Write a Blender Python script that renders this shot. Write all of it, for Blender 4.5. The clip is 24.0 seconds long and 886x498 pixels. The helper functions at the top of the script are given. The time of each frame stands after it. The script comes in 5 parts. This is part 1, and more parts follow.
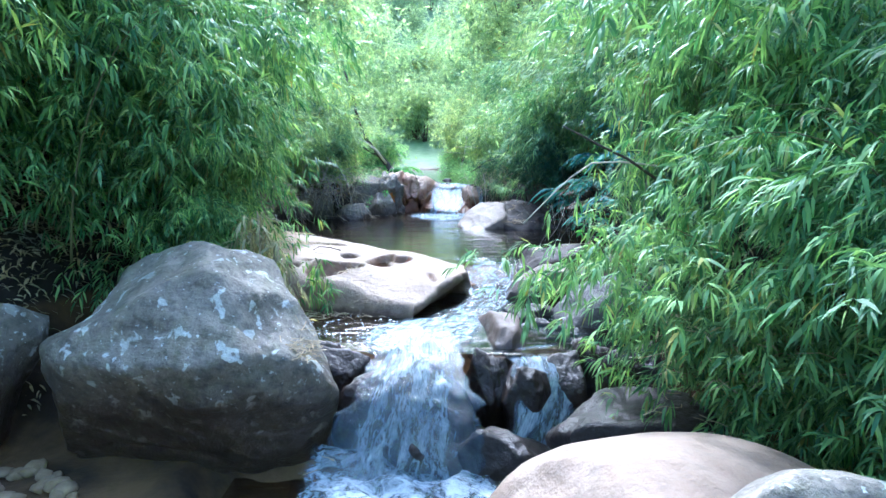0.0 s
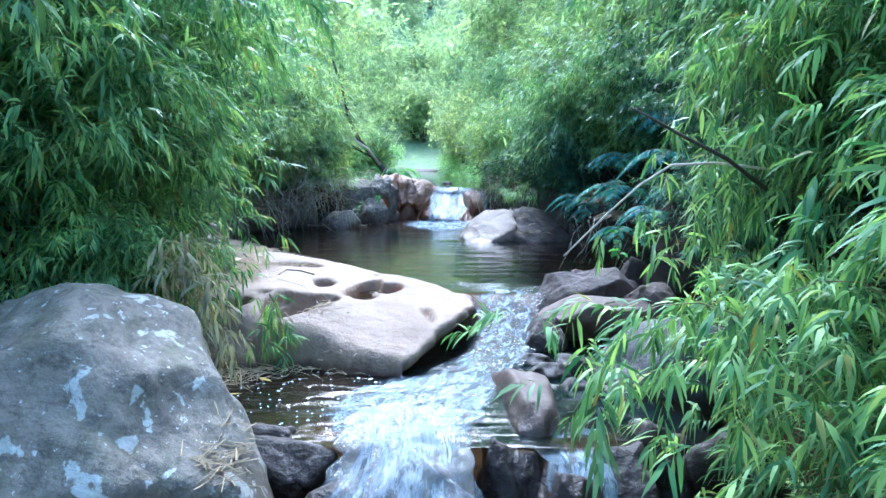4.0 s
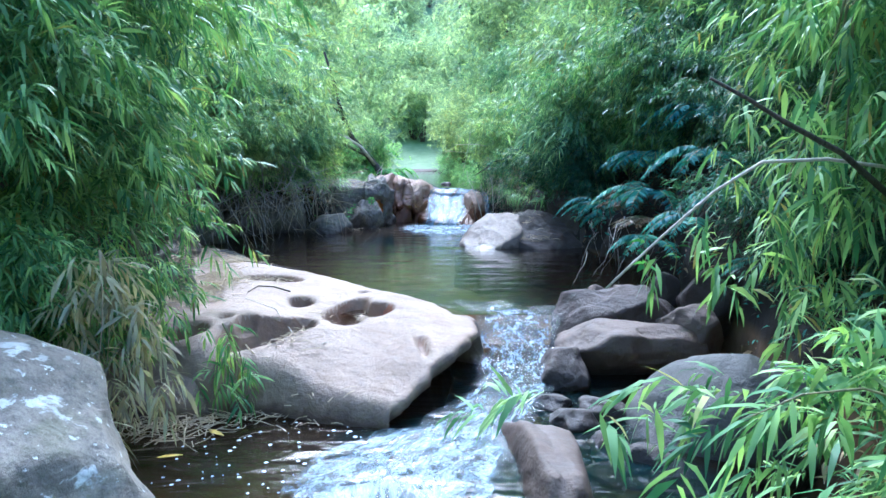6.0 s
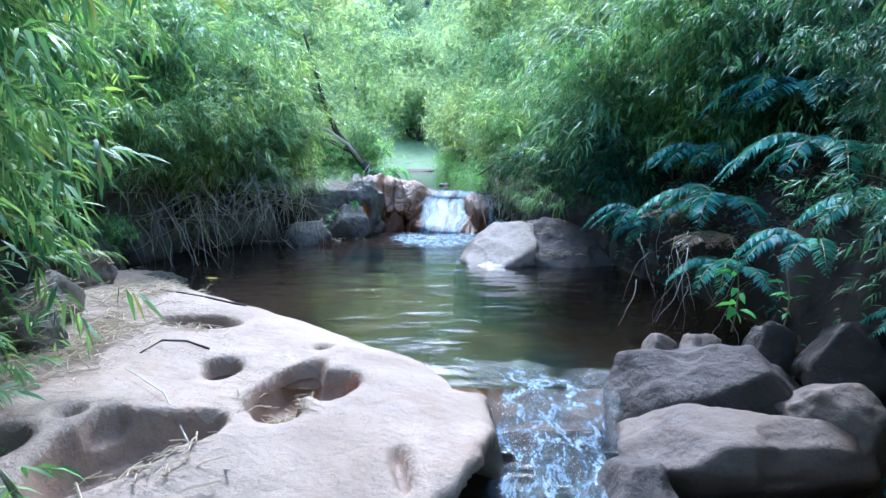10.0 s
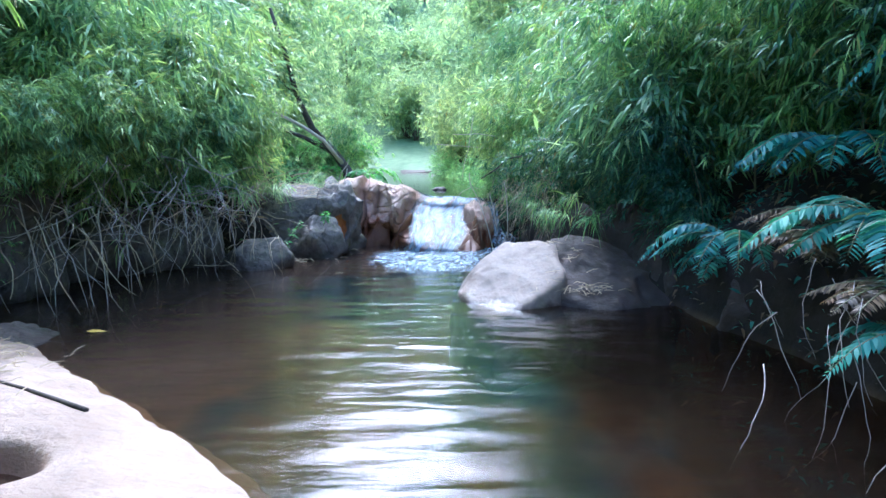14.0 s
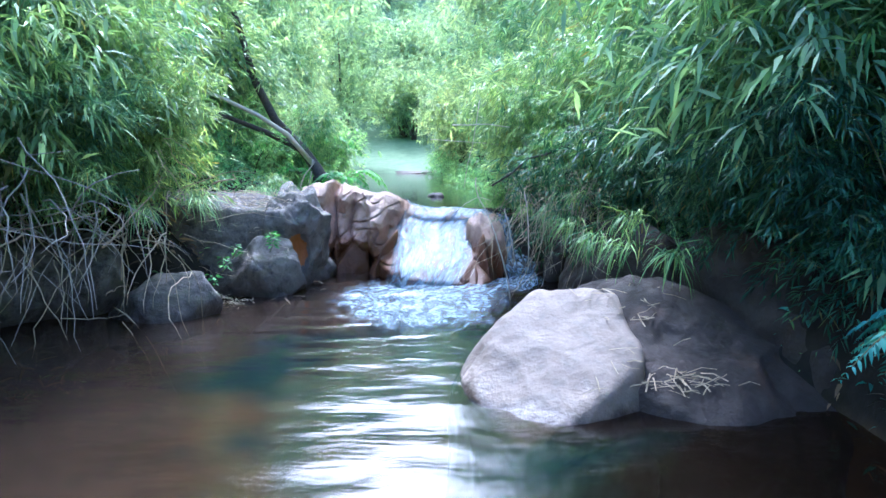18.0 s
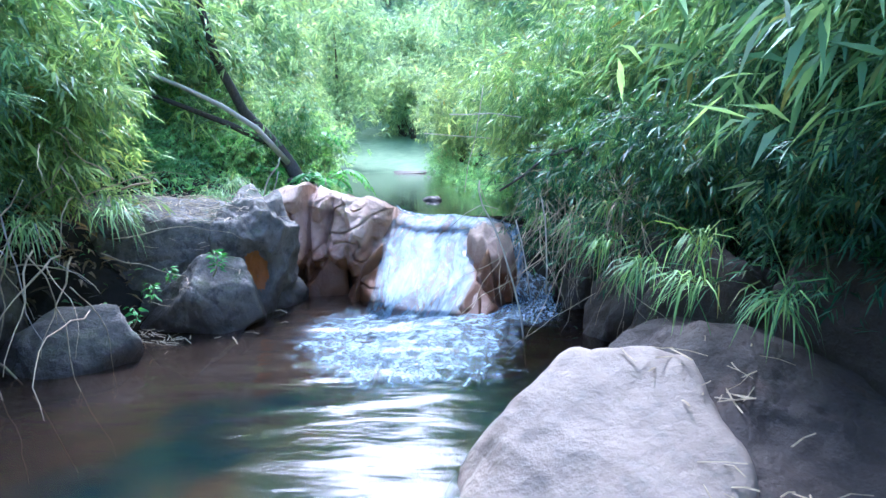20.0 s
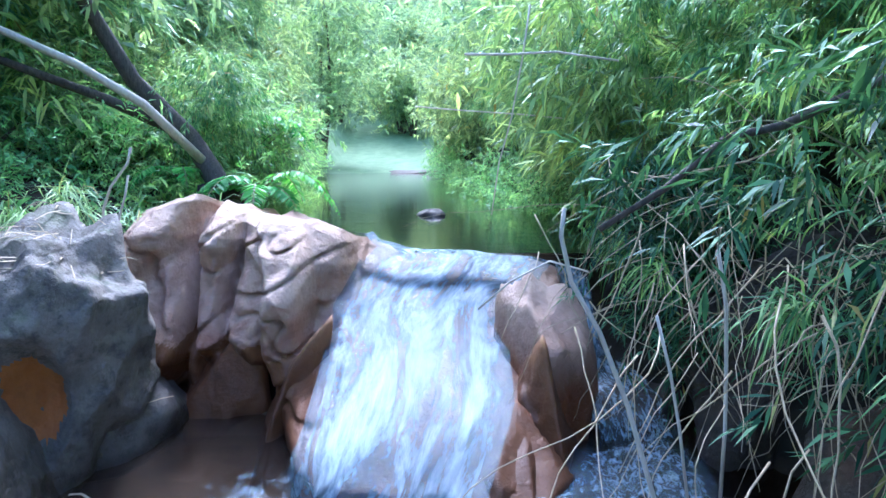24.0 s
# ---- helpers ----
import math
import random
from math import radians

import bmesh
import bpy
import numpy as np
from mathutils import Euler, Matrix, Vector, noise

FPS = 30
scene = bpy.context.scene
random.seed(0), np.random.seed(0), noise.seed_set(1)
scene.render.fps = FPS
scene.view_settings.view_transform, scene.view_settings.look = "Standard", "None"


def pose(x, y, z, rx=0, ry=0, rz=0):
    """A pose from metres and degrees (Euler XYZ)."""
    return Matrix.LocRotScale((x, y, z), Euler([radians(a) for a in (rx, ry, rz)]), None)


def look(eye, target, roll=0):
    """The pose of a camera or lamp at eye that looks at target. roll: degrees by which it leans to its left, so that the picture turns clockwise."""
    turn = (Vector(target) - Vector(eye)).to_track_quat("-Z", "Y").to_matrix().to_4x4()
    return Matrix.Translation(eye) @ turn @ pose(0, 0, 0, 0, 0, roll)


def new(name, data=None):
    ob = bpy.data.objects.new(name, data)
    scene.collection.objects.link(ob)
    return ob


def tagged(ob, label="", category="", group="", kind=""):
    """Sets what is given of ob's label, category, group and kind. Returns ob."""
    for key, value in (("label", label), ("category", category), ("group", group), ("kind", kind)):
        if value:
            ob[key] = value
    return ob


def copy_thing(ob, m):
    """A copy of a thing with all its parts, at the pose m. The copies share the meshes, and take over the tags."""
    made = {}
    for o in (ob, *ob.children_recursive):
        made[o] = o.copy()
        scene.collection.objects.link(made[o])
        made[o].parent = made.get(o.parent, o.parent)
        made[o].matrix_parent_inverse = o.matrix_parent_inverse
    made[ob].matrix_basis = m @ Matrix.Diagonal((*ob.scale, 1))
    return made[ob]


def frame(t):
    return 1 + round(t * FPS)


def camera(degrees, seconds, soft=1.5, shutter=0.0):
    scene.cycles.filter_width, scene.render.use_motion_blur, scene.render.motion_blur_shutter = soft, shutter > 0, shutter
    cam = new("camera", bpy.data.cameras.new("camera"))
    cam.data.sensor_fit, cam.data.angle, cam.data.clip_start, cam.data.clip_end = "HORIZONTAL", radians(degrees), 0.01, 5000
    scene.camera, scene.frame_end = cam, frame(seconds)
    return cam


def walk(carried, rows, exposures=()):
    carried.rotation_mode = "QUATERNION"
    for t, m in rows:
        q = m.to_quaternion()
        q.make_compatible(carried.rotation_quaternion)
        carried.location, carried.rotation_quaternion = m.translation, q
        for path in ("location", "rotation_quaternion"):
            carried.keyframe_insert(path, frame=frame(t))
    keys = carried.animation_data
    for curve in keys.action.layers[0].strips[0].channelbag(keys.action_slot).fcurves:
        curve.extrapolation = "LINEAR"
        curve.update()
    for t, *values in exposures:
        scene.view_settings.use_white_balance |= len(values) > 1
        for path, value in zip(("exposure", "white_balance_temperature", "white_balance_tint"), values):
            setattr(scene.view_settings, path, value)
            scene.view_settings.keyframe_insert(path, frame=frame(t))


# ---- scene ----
cam = camera(72.0, 24.0, 1.5)
METRES, EYE, TILT, LEAN, TURN = 7.2, 1.55, -8.4, 0.0, 0.0
DEEP, FLAT = 1.685, 0.593
ROWS = [
    (0.0, 0.0, 0.0, 0.0, 0.0, -0.0, 0.0),
    (0.5, 0.0004, 0.0143, 0.0037, -0.01, 0.04, -0.0),
    (1.0, 0.0005, 0.031, 0.0072, -0.02, 0.09, 0.0),
    (1.5, 0.0007, 0.0463, 0.0108, -0.04, 0.12, -0.01),
    (2.0, 0.0006, 0.0636, 0.0153, -0.08, 0.17, 0.01),
    (2.5, 0.0005, 0.0789, 0.0191, -0.06, 0.18, -0.0),
    (4.5, -0.0009, 0.1459, 0.0349, -0.12, 0.22, -0.05),
    (5.0, -0.0008, 0.1642, 0.0393, -0.15, 0.22, -0.08),
    (5.5, -0.0005, 0.1803, 0.0423, -0.17, 0.21, -0.07),
    (6.0, 0.001, 0.1985, 0.0457, -0.2, 0.22, -0.06),
    (6.5, 0.0025, 0.214, 0.0489, -0.2, 0.22, -0.06),
    (7.0, 0.0042, 0.2314, 0.0521, -0.23, 0.23, -0.1),
    (7.5, 0.0052, 0.2468, 0.0551, -0.26, 0.23, -0.07),
    (8.0, 0.0052, 0.2648, 0.059, -0.28, 0.23, -0.06),
    (8.5, 0.0053, 0.2811, 0.0622, -0.28, 0.26, -0.04),
    (9.0, 0.0051, 0.3001, 0.0663, -0.31, 0.25, 0.01),
    (9.5, 0.0048, 0.3173, 0.07, -0.36, 0.26, -0.02),
    (10.0, 0.0044, 0.3373, 0.074, -0.45, 0.28, -0.05),
    (10.5, 0.0054, 0.3549, 0.0777, -0.44, 0.32, -0.06),
    (12.5, 0.009, 0.4341, 0.096, -0.63, 0.36, -0.1),
    (13.0, 0.0104, 0.4544, 0.1013, -0.66, 0.39, -0.09),
    (13.5, 0.0114, 0.4747, 0.1068, -0.73, 0.38, -0.06),
    (14.0, 0.0125, 0.4952, 0.1116, -0.77, 0.4, -0.05),
    (14.5, 0.0139, 0.5162, 0.1169, -0.78, 0.41, -0.04),
    (15.0, 0.0143, 0.5372, 0.1225, -0.79, 0.42, -0.05),
    (15.5, 0.0156, 0.5585, 0.1279, -0.8, 0.41, -0.07),
    (16.0, 0.0167, 0.5795, 0.1333, -0.86, 0.42, -0.08),
    (16.5, 0.0161, 0.6009, 0.1391, -0.88, 0.44, -0.08),
    (17.0, 0.015, 0.623, 0.1447, -0.85, 0.44, -0.09),
    (17.5, 0.0172, 0.6451, 0.1494, -0.91, 0.43, -0.1),
    (18.0, 0.0194, 0.6679, 0.1547, -0.89, 0.41, -0.08),
    (18.5, 0.0222, 0.6913, 0.16, -0.81, 0.41, -0.1),
    (20.5, 0.0283, 0.7877, 0.1826, -0.74, 0.38, -0.14),
    (21.0, 0.0292, 0.8126, 0.1885, -0.75, 0.37, -0.12),
    (21.5, 0.0294, 0.8382, 0.1947, -0.77, 0.39, -0.12),
    (22.0, 0.0296, 0.8649, 0.2013, -0.67, 0.38, -0.17),
    (22.5, 0.0291, 0.8917, 0.2078, -0.62, 0.34, -0.19),
    (23.0, 0.0276, 0.9187, 0.2141, -0.66, 0.31, -0.22),
    (23.5, 0.027, 0.9459, 0.2204, -0.61, 0.26, -0.18),
    (24.0, 0.0265, 0.9726, 0.2263, -0.55, 0.25, -0.15),
]
walk(cam, [(t, pose(0, 0, EYE, TILT, LEAN, TURN) @ pose(METRES * x, METRES * DEEP * y, METRES * z, 90 + FLAT * pitch, roll, FLAT * yaw)) for t, x, y, z, yaw, pitch, roll in ROWS],
     exposures=((0.0, 2.75, 4750, 9), (5.0, 2.5, 4600, 9), (10.0, 2.35, 4600, 9), (14.0, 2.55, 4650, 13), (18.0, 2.7, 4600, 15), (24.0, 2.65, 4550, 16)))

# ---- light ----
world = bpy.data.worlds.new("world")
scene.world = world
world.use_nodes = True
wn = world.node_tree.nodes
sky = wn.new("ShaderNodeTexSky")
sky.sky_type, sky.sun_disc = "NISHITA", False
sky.sun_elevation, sky.sun_rotation = radians(48), radians(-4.6)
sky.air_density, sky.dust_density = 1.0, 4.0
wn["Background"].inputs["Strength"].default_value = 0.15
world.node_tree.links.new(sky.outputs[0], wn["Background"].inputs["Color"])
sun = new("sun", bpy.data.lights.new("sun", "SUN"))
sun.data.energy, sun.data.angle, sun.data.color = 0.95, radians(7), (1.0, 0.97, 0.93)
sun.matrix_world = look((-3.2, 40, 44.4), (0, 0, 0))

POOL, BASIN, LOW, HIGH = 0.31, 0.04, -0.72, 0.94   # the four water levels


# ---- materials ----
class Mat:
    """A small writer of node trees."""

    def __init__(self, name):
        self.m = bpy.data.materials.new(name)
        self.m.use_nodes = True
        self.t = self.m.node_tree
        self.b = self.t.nodes["Principled BSDF"]
        self.out = self.t.nodes["Material Output"]

    def node(self, kind, **at):
        n = self.t.nodes.new(kind)
        for k, v in at.items():
            n.inputs[k].default_value = v
        return n

    def link(self, a, b):
        self.t.links.new(a, b)

    def coords(self, which="Object", scale=(1, 1, 1)):
        c = self.t.nodes.new("ShaderNodeTexCoord")
        mp = self.node("ShaderNodeMapping", Scale=scale)
        self.link(c.outputs[which], mp.inputs["Vector"])
        return mp.outputs[0]

    def noise(self, vec, scale, detail=6, rough=0.6, distortion=0.0):
        n = self.node("ShaderNodeTexNoise", Scale=scale, Detail=detail, Roughness=rough, Distortion=distortion)
        self.link(vec, n.inputs["Vector"])
        return n.outputs["Fac"]

    def ramp(self, fac, stops):
        n = self.t.nodes.new("ShaderNodeValToRGB")
        e = n.color_ramp.elements
        while len(e) < len(stops):
            e.new(0.5)
        for el, (p, c) in zip(e, stops):
            el.position = p
            el.color = (*c, 1) if len(c) == 3 else (c[0], c[0], c[0], 1)
        self.link(fac, n.inputs["Fac"])
        return n.outputs["Color"]

    def mix(self, fac, a, b, blend="MIX"):
        n = self.t.nodes.new("ShaderNodeMix")
        n.data_type, n.blend_type = "RGBA", blend
        for s, v in ((n.inputs[0], fac), (n.inputs[6], a), (n.inputs[7], b)):
            if hasattr(v, "links"):
                self.link(v, s)
            else:
                s.default_value = v if isinstance(v, (int, float)) else (*v, 1)
        return n.outputs[2]

    def math(self, op, a, b=0.0, clamp=False):
        n = self.t.nodes.new("ShaderNodeMath")
        n.operation, n.use_clamp = op, clamp
        for s, v in ((n.inputs[0], a), (n.inputs[1], b)):
            if hasattr(v, "links"):
                self.link(v, s)
            else:
                s.default_value = v
        return n.outputs[0]

    def bump(self, height, strength, distance, normal=None):
        n = self.node("ShaderNodeBump", Strength=strength, Distance=distance)
        self.link(height, n.inputs["Height"])
        if normal is not None:
            self.link(normal, n.inputs["Normal"])
        return n.outputs[0]

    def done(self, color=None, rough=None, normal=None, **rest):
        for key, v in (("Base Color", color), ("Roughness", rough), ("Normal", normal)):
            if v is None:
                continue
            if hasattr(v, "links"):
                self.link(v, self.b.inputs[key])
            else:
                self.b.inputs[key].default_value = v if isinstance(v, (int, float)) else (*v, 1)
        for k, v in rest.items():
            self.b.inputs[k.replace("_", " ")].default_value = v
        return self.m


def rock_material(name, pale, mid, dark, stain=(0.2, 0.09, 0.035), stained=0.35, wet=None, lichen=0.0, moss=0.0, band=0.12, speck=1.0, damp=(0.3, 0.25, 0.22), relief=1.0, sheen=0.36):
    """Weathered sandstone: broad tints, rust stains, grain, pits, lichen, moss on top and a low dark band: a wet foot
    above the water, and on the grey stone undercut shade put into the colour.
    """
    m = Mat(name)
    v = m.coords()
    broad = m.noise(v, 1.3, 4, 0.55, 0.4)
    fine = m.noise(v, 14, 8, 0.7)
    grain = m.noise(v, 90, 4, 0.7)
    col = m.ramp(broad, ((0.3, mid), (0.5, pale), (0.72, mid)))
    blot = m.ramp(m.noise(v, 2.6, 6, 0.65, 0.6), ((0.56, (0,)), (0.74, (1,))))
    col = m.mix(m.math("MULTIPLY", blot, stained), col, stain)
    col = m.mix(m.ramp(fine, ((0.36, (0.85 * speck,)), (0.5, (0,)))), col, dark)
    col = m.mix(m.ramp(m.noise(v, 4.2, 6, 0.6, 0.8), ((0.36, (0.7 * speck,)), (0.47, (0,)))), col, tuple(0.6 * a + 0.4 * b for a, b in zip(dark, mid)))
    col = m.mix(m.ramp(grain, ((0.3, (0.3 * speck,)), (0.55, (0,)))), col, dark)
    geo = m.t.nodes.new("ShaderNodeNewGeometry")
    up = m.t.nodes.new("ShaderNodeSeparateXYZ")
    m.link(geo.outputs["Normal"], up.inputs[0])
    if lichen:
        where = m.ramp(m.noise(v, 1.6, 3, 0.5), ((0.36, (0,)), (0.48, (1,))))
        spots = m.math("MULTIPLY", where, m.ramp(m.noise(v, 7, 5, 0.55, 0.3), ((0.6, (0,)), (0.63, (1,)))))
        spots2 = m.ramp(m.noise(v, 24, 4, 0.6, 0.2), ((0.64, (0,)), (0.68, (1,))))
        both = m.math("MAXIMUM", spots, spots2)
        col = m.mix(m.math("MULTIPLY", both, lichen), col, (0.7, 0.71, 0.66))
        ochre = m.ramp(m.noise(v, 3.3, 5, 0.6), ((0.62, (0,)), (0.72, (0.5,))))
        col = m.mix(ochre, col, (0.13, 0.12, 0.05))
    if moss:
        patch = m.ramp(m.noise(v, 4.0, 7, 0.7), ((0.5, (0,)), (0.62, (1,))))
        patch = m.math("MULTIPLY", patch, m.math("MULTIPLY", m.ramp(up.outputs[2], ((0.35, (0,)), (0.8, (1,)))), moss))
        col = m.mix(patch, col, (0.07, 0.09, 0.025))
    rough = m.ramp(fine, ((0.3, (0.62,)), (0.7, (0.88,))))
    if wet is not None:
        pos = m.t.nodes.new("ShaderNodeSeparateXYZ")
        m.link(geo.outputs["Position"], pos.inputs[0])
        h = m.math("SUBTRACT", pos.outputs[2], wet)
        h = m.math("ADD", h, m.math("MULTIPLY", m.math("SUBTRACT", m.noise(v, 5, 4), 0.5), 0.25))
        soak_shade = m.ramp(m.math("DIVIDE", h, band), ((0.0, (1,)), (1.0, (0,))))
        damp_shaded = m.mix(1.0, col, damp, "MULTIPLY")
        col = m.mix(soak_shade, col, damp_shaded)
        rough = m.mix(soak_shade, rough, (sheen, sheen, sheen))
    n = m.bump(m.noise(v, 5, 8, 0.65), 0.85 * relief, 0.07)
    n = m.bump(fine, (0.1 + 0.25 * speck) * relief, 0.01, n)
    n = m.bump(grain, 0.12 * speck, 0.002, n)
    return m.done(col, rough, n)


def leaf_material(name, low, high, dry=(0.3, 0.24, 0.08), dried=0.06, gloss=0.24, thin=0.28):
    """Leaves: each its own tint, whole clumps lighter or darker, a waxy sheen and light let through."""
    m = Mat(name)
    geo = m.t.nodes.new("ShaderNodeNewGeometry")
    rnd = geo.outputs["Random Per Island"]
    col = m.ramp(rnd, ((0.0, low), (0.55, tuple((a + b) / 2 for a, b in zip(low, high))), (0.93 - dried, high), (1.0 - dried, high), (1.0, dry)))
    info = m.t.nodes.new("ShaderNodeObjectInfo")
    tint = m.ramp(info.outputs["Random"], ((0.0, (0.72, 0.84, 0.9)), (0.5, (1, 1, 1)), (1.0, (1.16, 1.08, 0.86))))
    col = m.mix(1.0, col, tint, "MULTIPLY")
    patch = m.ramp(m.noise(m.coords(), 2.4, 3), ((0.36, (0.5, 0.58, 0.64)), (0.64, (1.3, 1.22, 1.0))))
    col = m.mix(1.0, col, patch, "MULTIPLY")
    m.done(col, 0.52, None, Specular_IOR_Level=gloss)
    tr = m.node("ShaderNodeBsdfTranslucent")
    m.link(m.mix(1.0, col, (1.5, 1.5, 0.85), "MULTIPLY"), tr.inputs["Color"])
    mx = m.node("ShaderNodeMixShader", Fac=thin)
    m.link(m.b.outputs[0], mx.inputs[1])
    m.link(tr.outputs[0], mx.inputs[2])
    m.link(mx.outputs[0], m.out.inputs["Surface"])
    return m.m


def plain_material(name, a, b, scale=8, rough=0.8, stretch=(1, 1, 1), relief=0.3):
    m = Mat(name)
    v = m.coords(scale=stretch)
    f = m.noise(v, scale, 6, 0.65)
    return m.done(m.ramp(f, ((0.3, a), (0.7, b))), rough, m.bump(m.noise(v, scale * 4, 5), relief, 0.01))


def still_water(name, body, ripple, clear=0.5, chop=0.14):
    """Peaty water: a murky body, partly clear, darkened in colour at the right for the bank's reflection, with a mirror
    surface broken by ripples that run across the stream.
    """
    m = Mat(name)
    v = m.coords("Object", (0.85, 3.0, 1.0))
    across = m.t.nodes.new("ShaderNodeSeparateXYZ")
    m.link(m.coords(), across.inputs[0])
    # brown to teal murk; the dark right end paints the bank's reflection
    murk_reflection = m.ramp(m.math("ADD", m.math("MULTIPLY", m.noise(m.coords(), 0.6, 4, 0.55, 0.5), 0.6), m.math("MULTIPLY", m.math("ADD", across.outputs[0], 2.6), 0.1)), ((0.38, tuple(c * 1.5 for c in body)), (0.5, body), (0.56, (0.006, 0.024, 0.027)), (0.6, (0.006, 0.024, 0.027)), (0.68, tuple(c * 0.3 for c in body))))
    wide = m.noise(v, 2.5, 2, 0.5, 0.4)
    fine = m.noise(v, 8.0, 4, 0.6, 0.6)
    n = m.bump(wide, chop, 0.05)
    n = m.bump(fine, ripple, 0.005, n)
    m.done(murk_reflection, 0.03, n, Specular_IOR_Level=0.5, IOR=1.33)
    tr = m.node("ShaderNodeBsdfTransparent", Color=(0.75, 0.6, 0.42, 1))
    gl = m.node("ShaderNodeBsdfGlossy", Roughness=0.015)
    m.link(n, gl.inputs["Normal"])
    fr = m.node("ShaderNodeFresnel", IOR=1.33)
    m.link(n, fr.inputs["Normal"])
    body_mix = m.node("ShaderNodeMixShader", Fac=clear)
    m.link(m.b.outputs[0], body_mix.inputs[1])
    m.link(tr.outputs[0], body_mix.inputs[2])
    top = m.t.nodes.new("ShaderNodeMixShader")
    m.link(fr.outputs[0], top.inputs[0])
    m.link(body_mix.outputs[0], top.inputs[1])
    m.link(gl.outputs[0], top.inputs[2])
    m.link(top.outputs[0], m.out.inputs["Surface"])
    return m.m


def white_water(name, scale=(9, 1.3, 1), low=0.42, high=0.6, least=0.0, most=1.0, sides=(0, 1), film=0.35, soft=2.5):
    """Broken white water: streaks along the flow (the UV's second axis) with clear water between."""
    m = Mat(name)
    uv = m.coords("UV", scale)
    a = m.noise(uv, 2.2, 9, 0.66, 0.9)
    b = m.noise(uv, 8.5, 7, 0.75, 0.5)
    f = m.math("ADD", m.math("MULTIPLY", a, 0.65), m.math("MULTIPLY", b, 0.35))
    sep = m.t.nodes.new("ShaderNodeSeparateXYZ")
    m.link(m.coords("UV"), sep.inputs[0])
    rim = 1.0
    for axis in sides:
        c = sep.outputs[axis]
        rim = m.math("MULTIPLY", rim, m.math("MULTIPLY", m.math("MULTIPLY", c, m.math("SUBTRACT", 1.0, c)), 4.0))
    rim = m.math("MULTIPLY", m.math("SUBTRACT", m.math("MULTIPLY", rim, soft, True), 1.0), 0.3) if sides else 0.0
    f = m.math("ADD", f, rim)
    cover = m.ramp(f, ((low, (least,)), (high, (most,))))
    n = m.bump(f, 0.8, 0.03)
    m.done(m.ramp(f, ((low, (0.24, 0.32, 0.38)), (high + 0.1, (0.6, 0.67, 0.72)))), 0.7, n, IOR=1.33, Specular_IOR_Level=0.05)
    tr = m.node("ShaderNodeBsdfTransparent", Color=(0.85, 0.86, 0.85, 1) if film else (1, 1, 1, 1))
    gl = m.node("ShaderNodeBsdfGlossy", Roughness=0.12)
    m.link(n, gl.inputs["Normal"])
    fr = m.node("ShaderNodeFresnel", IOR=1.33)
    m.link(n, fr.inputs["Normal"])
    sheen = m.t.nodes.new("ShaderNodeMixShader")
    m.link(m.math("MULTIPLY", fr.outputs[0], film), sheen.inputs[0])
    m.link(tr.outputs[0], sheen.inputs[1])
    m.link(gl.outputs[0], sheen.inputs[2])
    mx = m.t.nodes.new("ShaderNodeMixShader")
    m.link(cover, mx.inputs[0])
    m.link(sheen.outputs[0], mx.inputs[1])
    m.link(m.b.outputs[0], mx.inputs[2])
    m.link(mx.outputs[0], m.out.inputs["Surface"])
    return m.m


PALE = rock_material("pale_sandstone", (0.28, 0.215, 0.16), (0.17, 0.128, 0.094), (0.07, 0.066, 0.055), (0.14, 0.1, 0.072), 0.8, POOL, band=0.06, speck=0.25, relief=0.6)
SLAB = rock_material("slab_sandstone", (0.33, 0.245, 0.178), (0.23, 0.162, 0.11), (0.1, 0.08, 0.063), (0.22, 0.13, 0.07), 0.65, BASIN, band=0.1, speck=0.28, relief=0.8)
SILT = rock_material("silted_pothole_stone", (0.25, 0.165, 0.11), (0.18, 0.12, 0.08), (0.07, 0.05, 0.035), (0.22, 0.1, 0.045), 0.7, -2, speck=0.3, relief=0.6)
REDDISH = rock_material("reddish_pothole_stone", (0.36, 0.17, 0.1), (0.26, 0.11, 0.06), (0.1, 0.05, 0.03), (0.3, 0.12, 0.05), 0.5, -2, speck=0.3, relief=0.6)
# its high band puts undercut shade into the colour, besides the wet foot
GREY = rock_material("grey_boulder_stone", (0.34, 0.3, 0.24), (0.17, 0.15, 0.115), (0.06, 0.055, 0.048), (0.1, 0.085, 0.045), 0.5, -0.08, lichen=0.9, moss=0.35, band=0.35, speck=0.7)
# wet stone, kept darker still for rocks that lie in shade
BROWN = rock_material("wet_shaded_brown_stone", (0.066, 0.047, 0.036), (0.038, 0.028, 0.022), (0.025, 0.019, 0.016), (0.13, 0.06, 0.025), 0.6, 0.0, band=0.2, speck=0.4)
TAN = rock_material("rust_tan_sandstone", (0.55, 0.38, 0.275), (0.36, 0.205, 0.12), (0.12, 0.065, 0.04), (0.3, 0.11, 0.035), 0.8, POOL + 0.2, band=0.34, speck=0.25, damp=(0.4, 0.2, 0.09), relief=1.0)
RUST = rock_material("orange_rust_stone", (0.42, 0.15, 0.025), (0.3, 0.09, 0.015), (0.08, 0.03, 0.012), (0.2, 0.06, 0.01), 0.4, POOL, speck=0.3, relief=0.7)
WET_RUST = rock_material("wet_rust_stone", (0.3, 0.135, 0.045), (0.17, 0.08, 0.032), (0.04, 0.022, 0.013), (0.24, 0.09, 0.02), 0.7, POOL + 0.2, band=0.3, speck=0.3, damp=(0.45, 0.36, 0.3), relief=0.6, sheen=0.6)
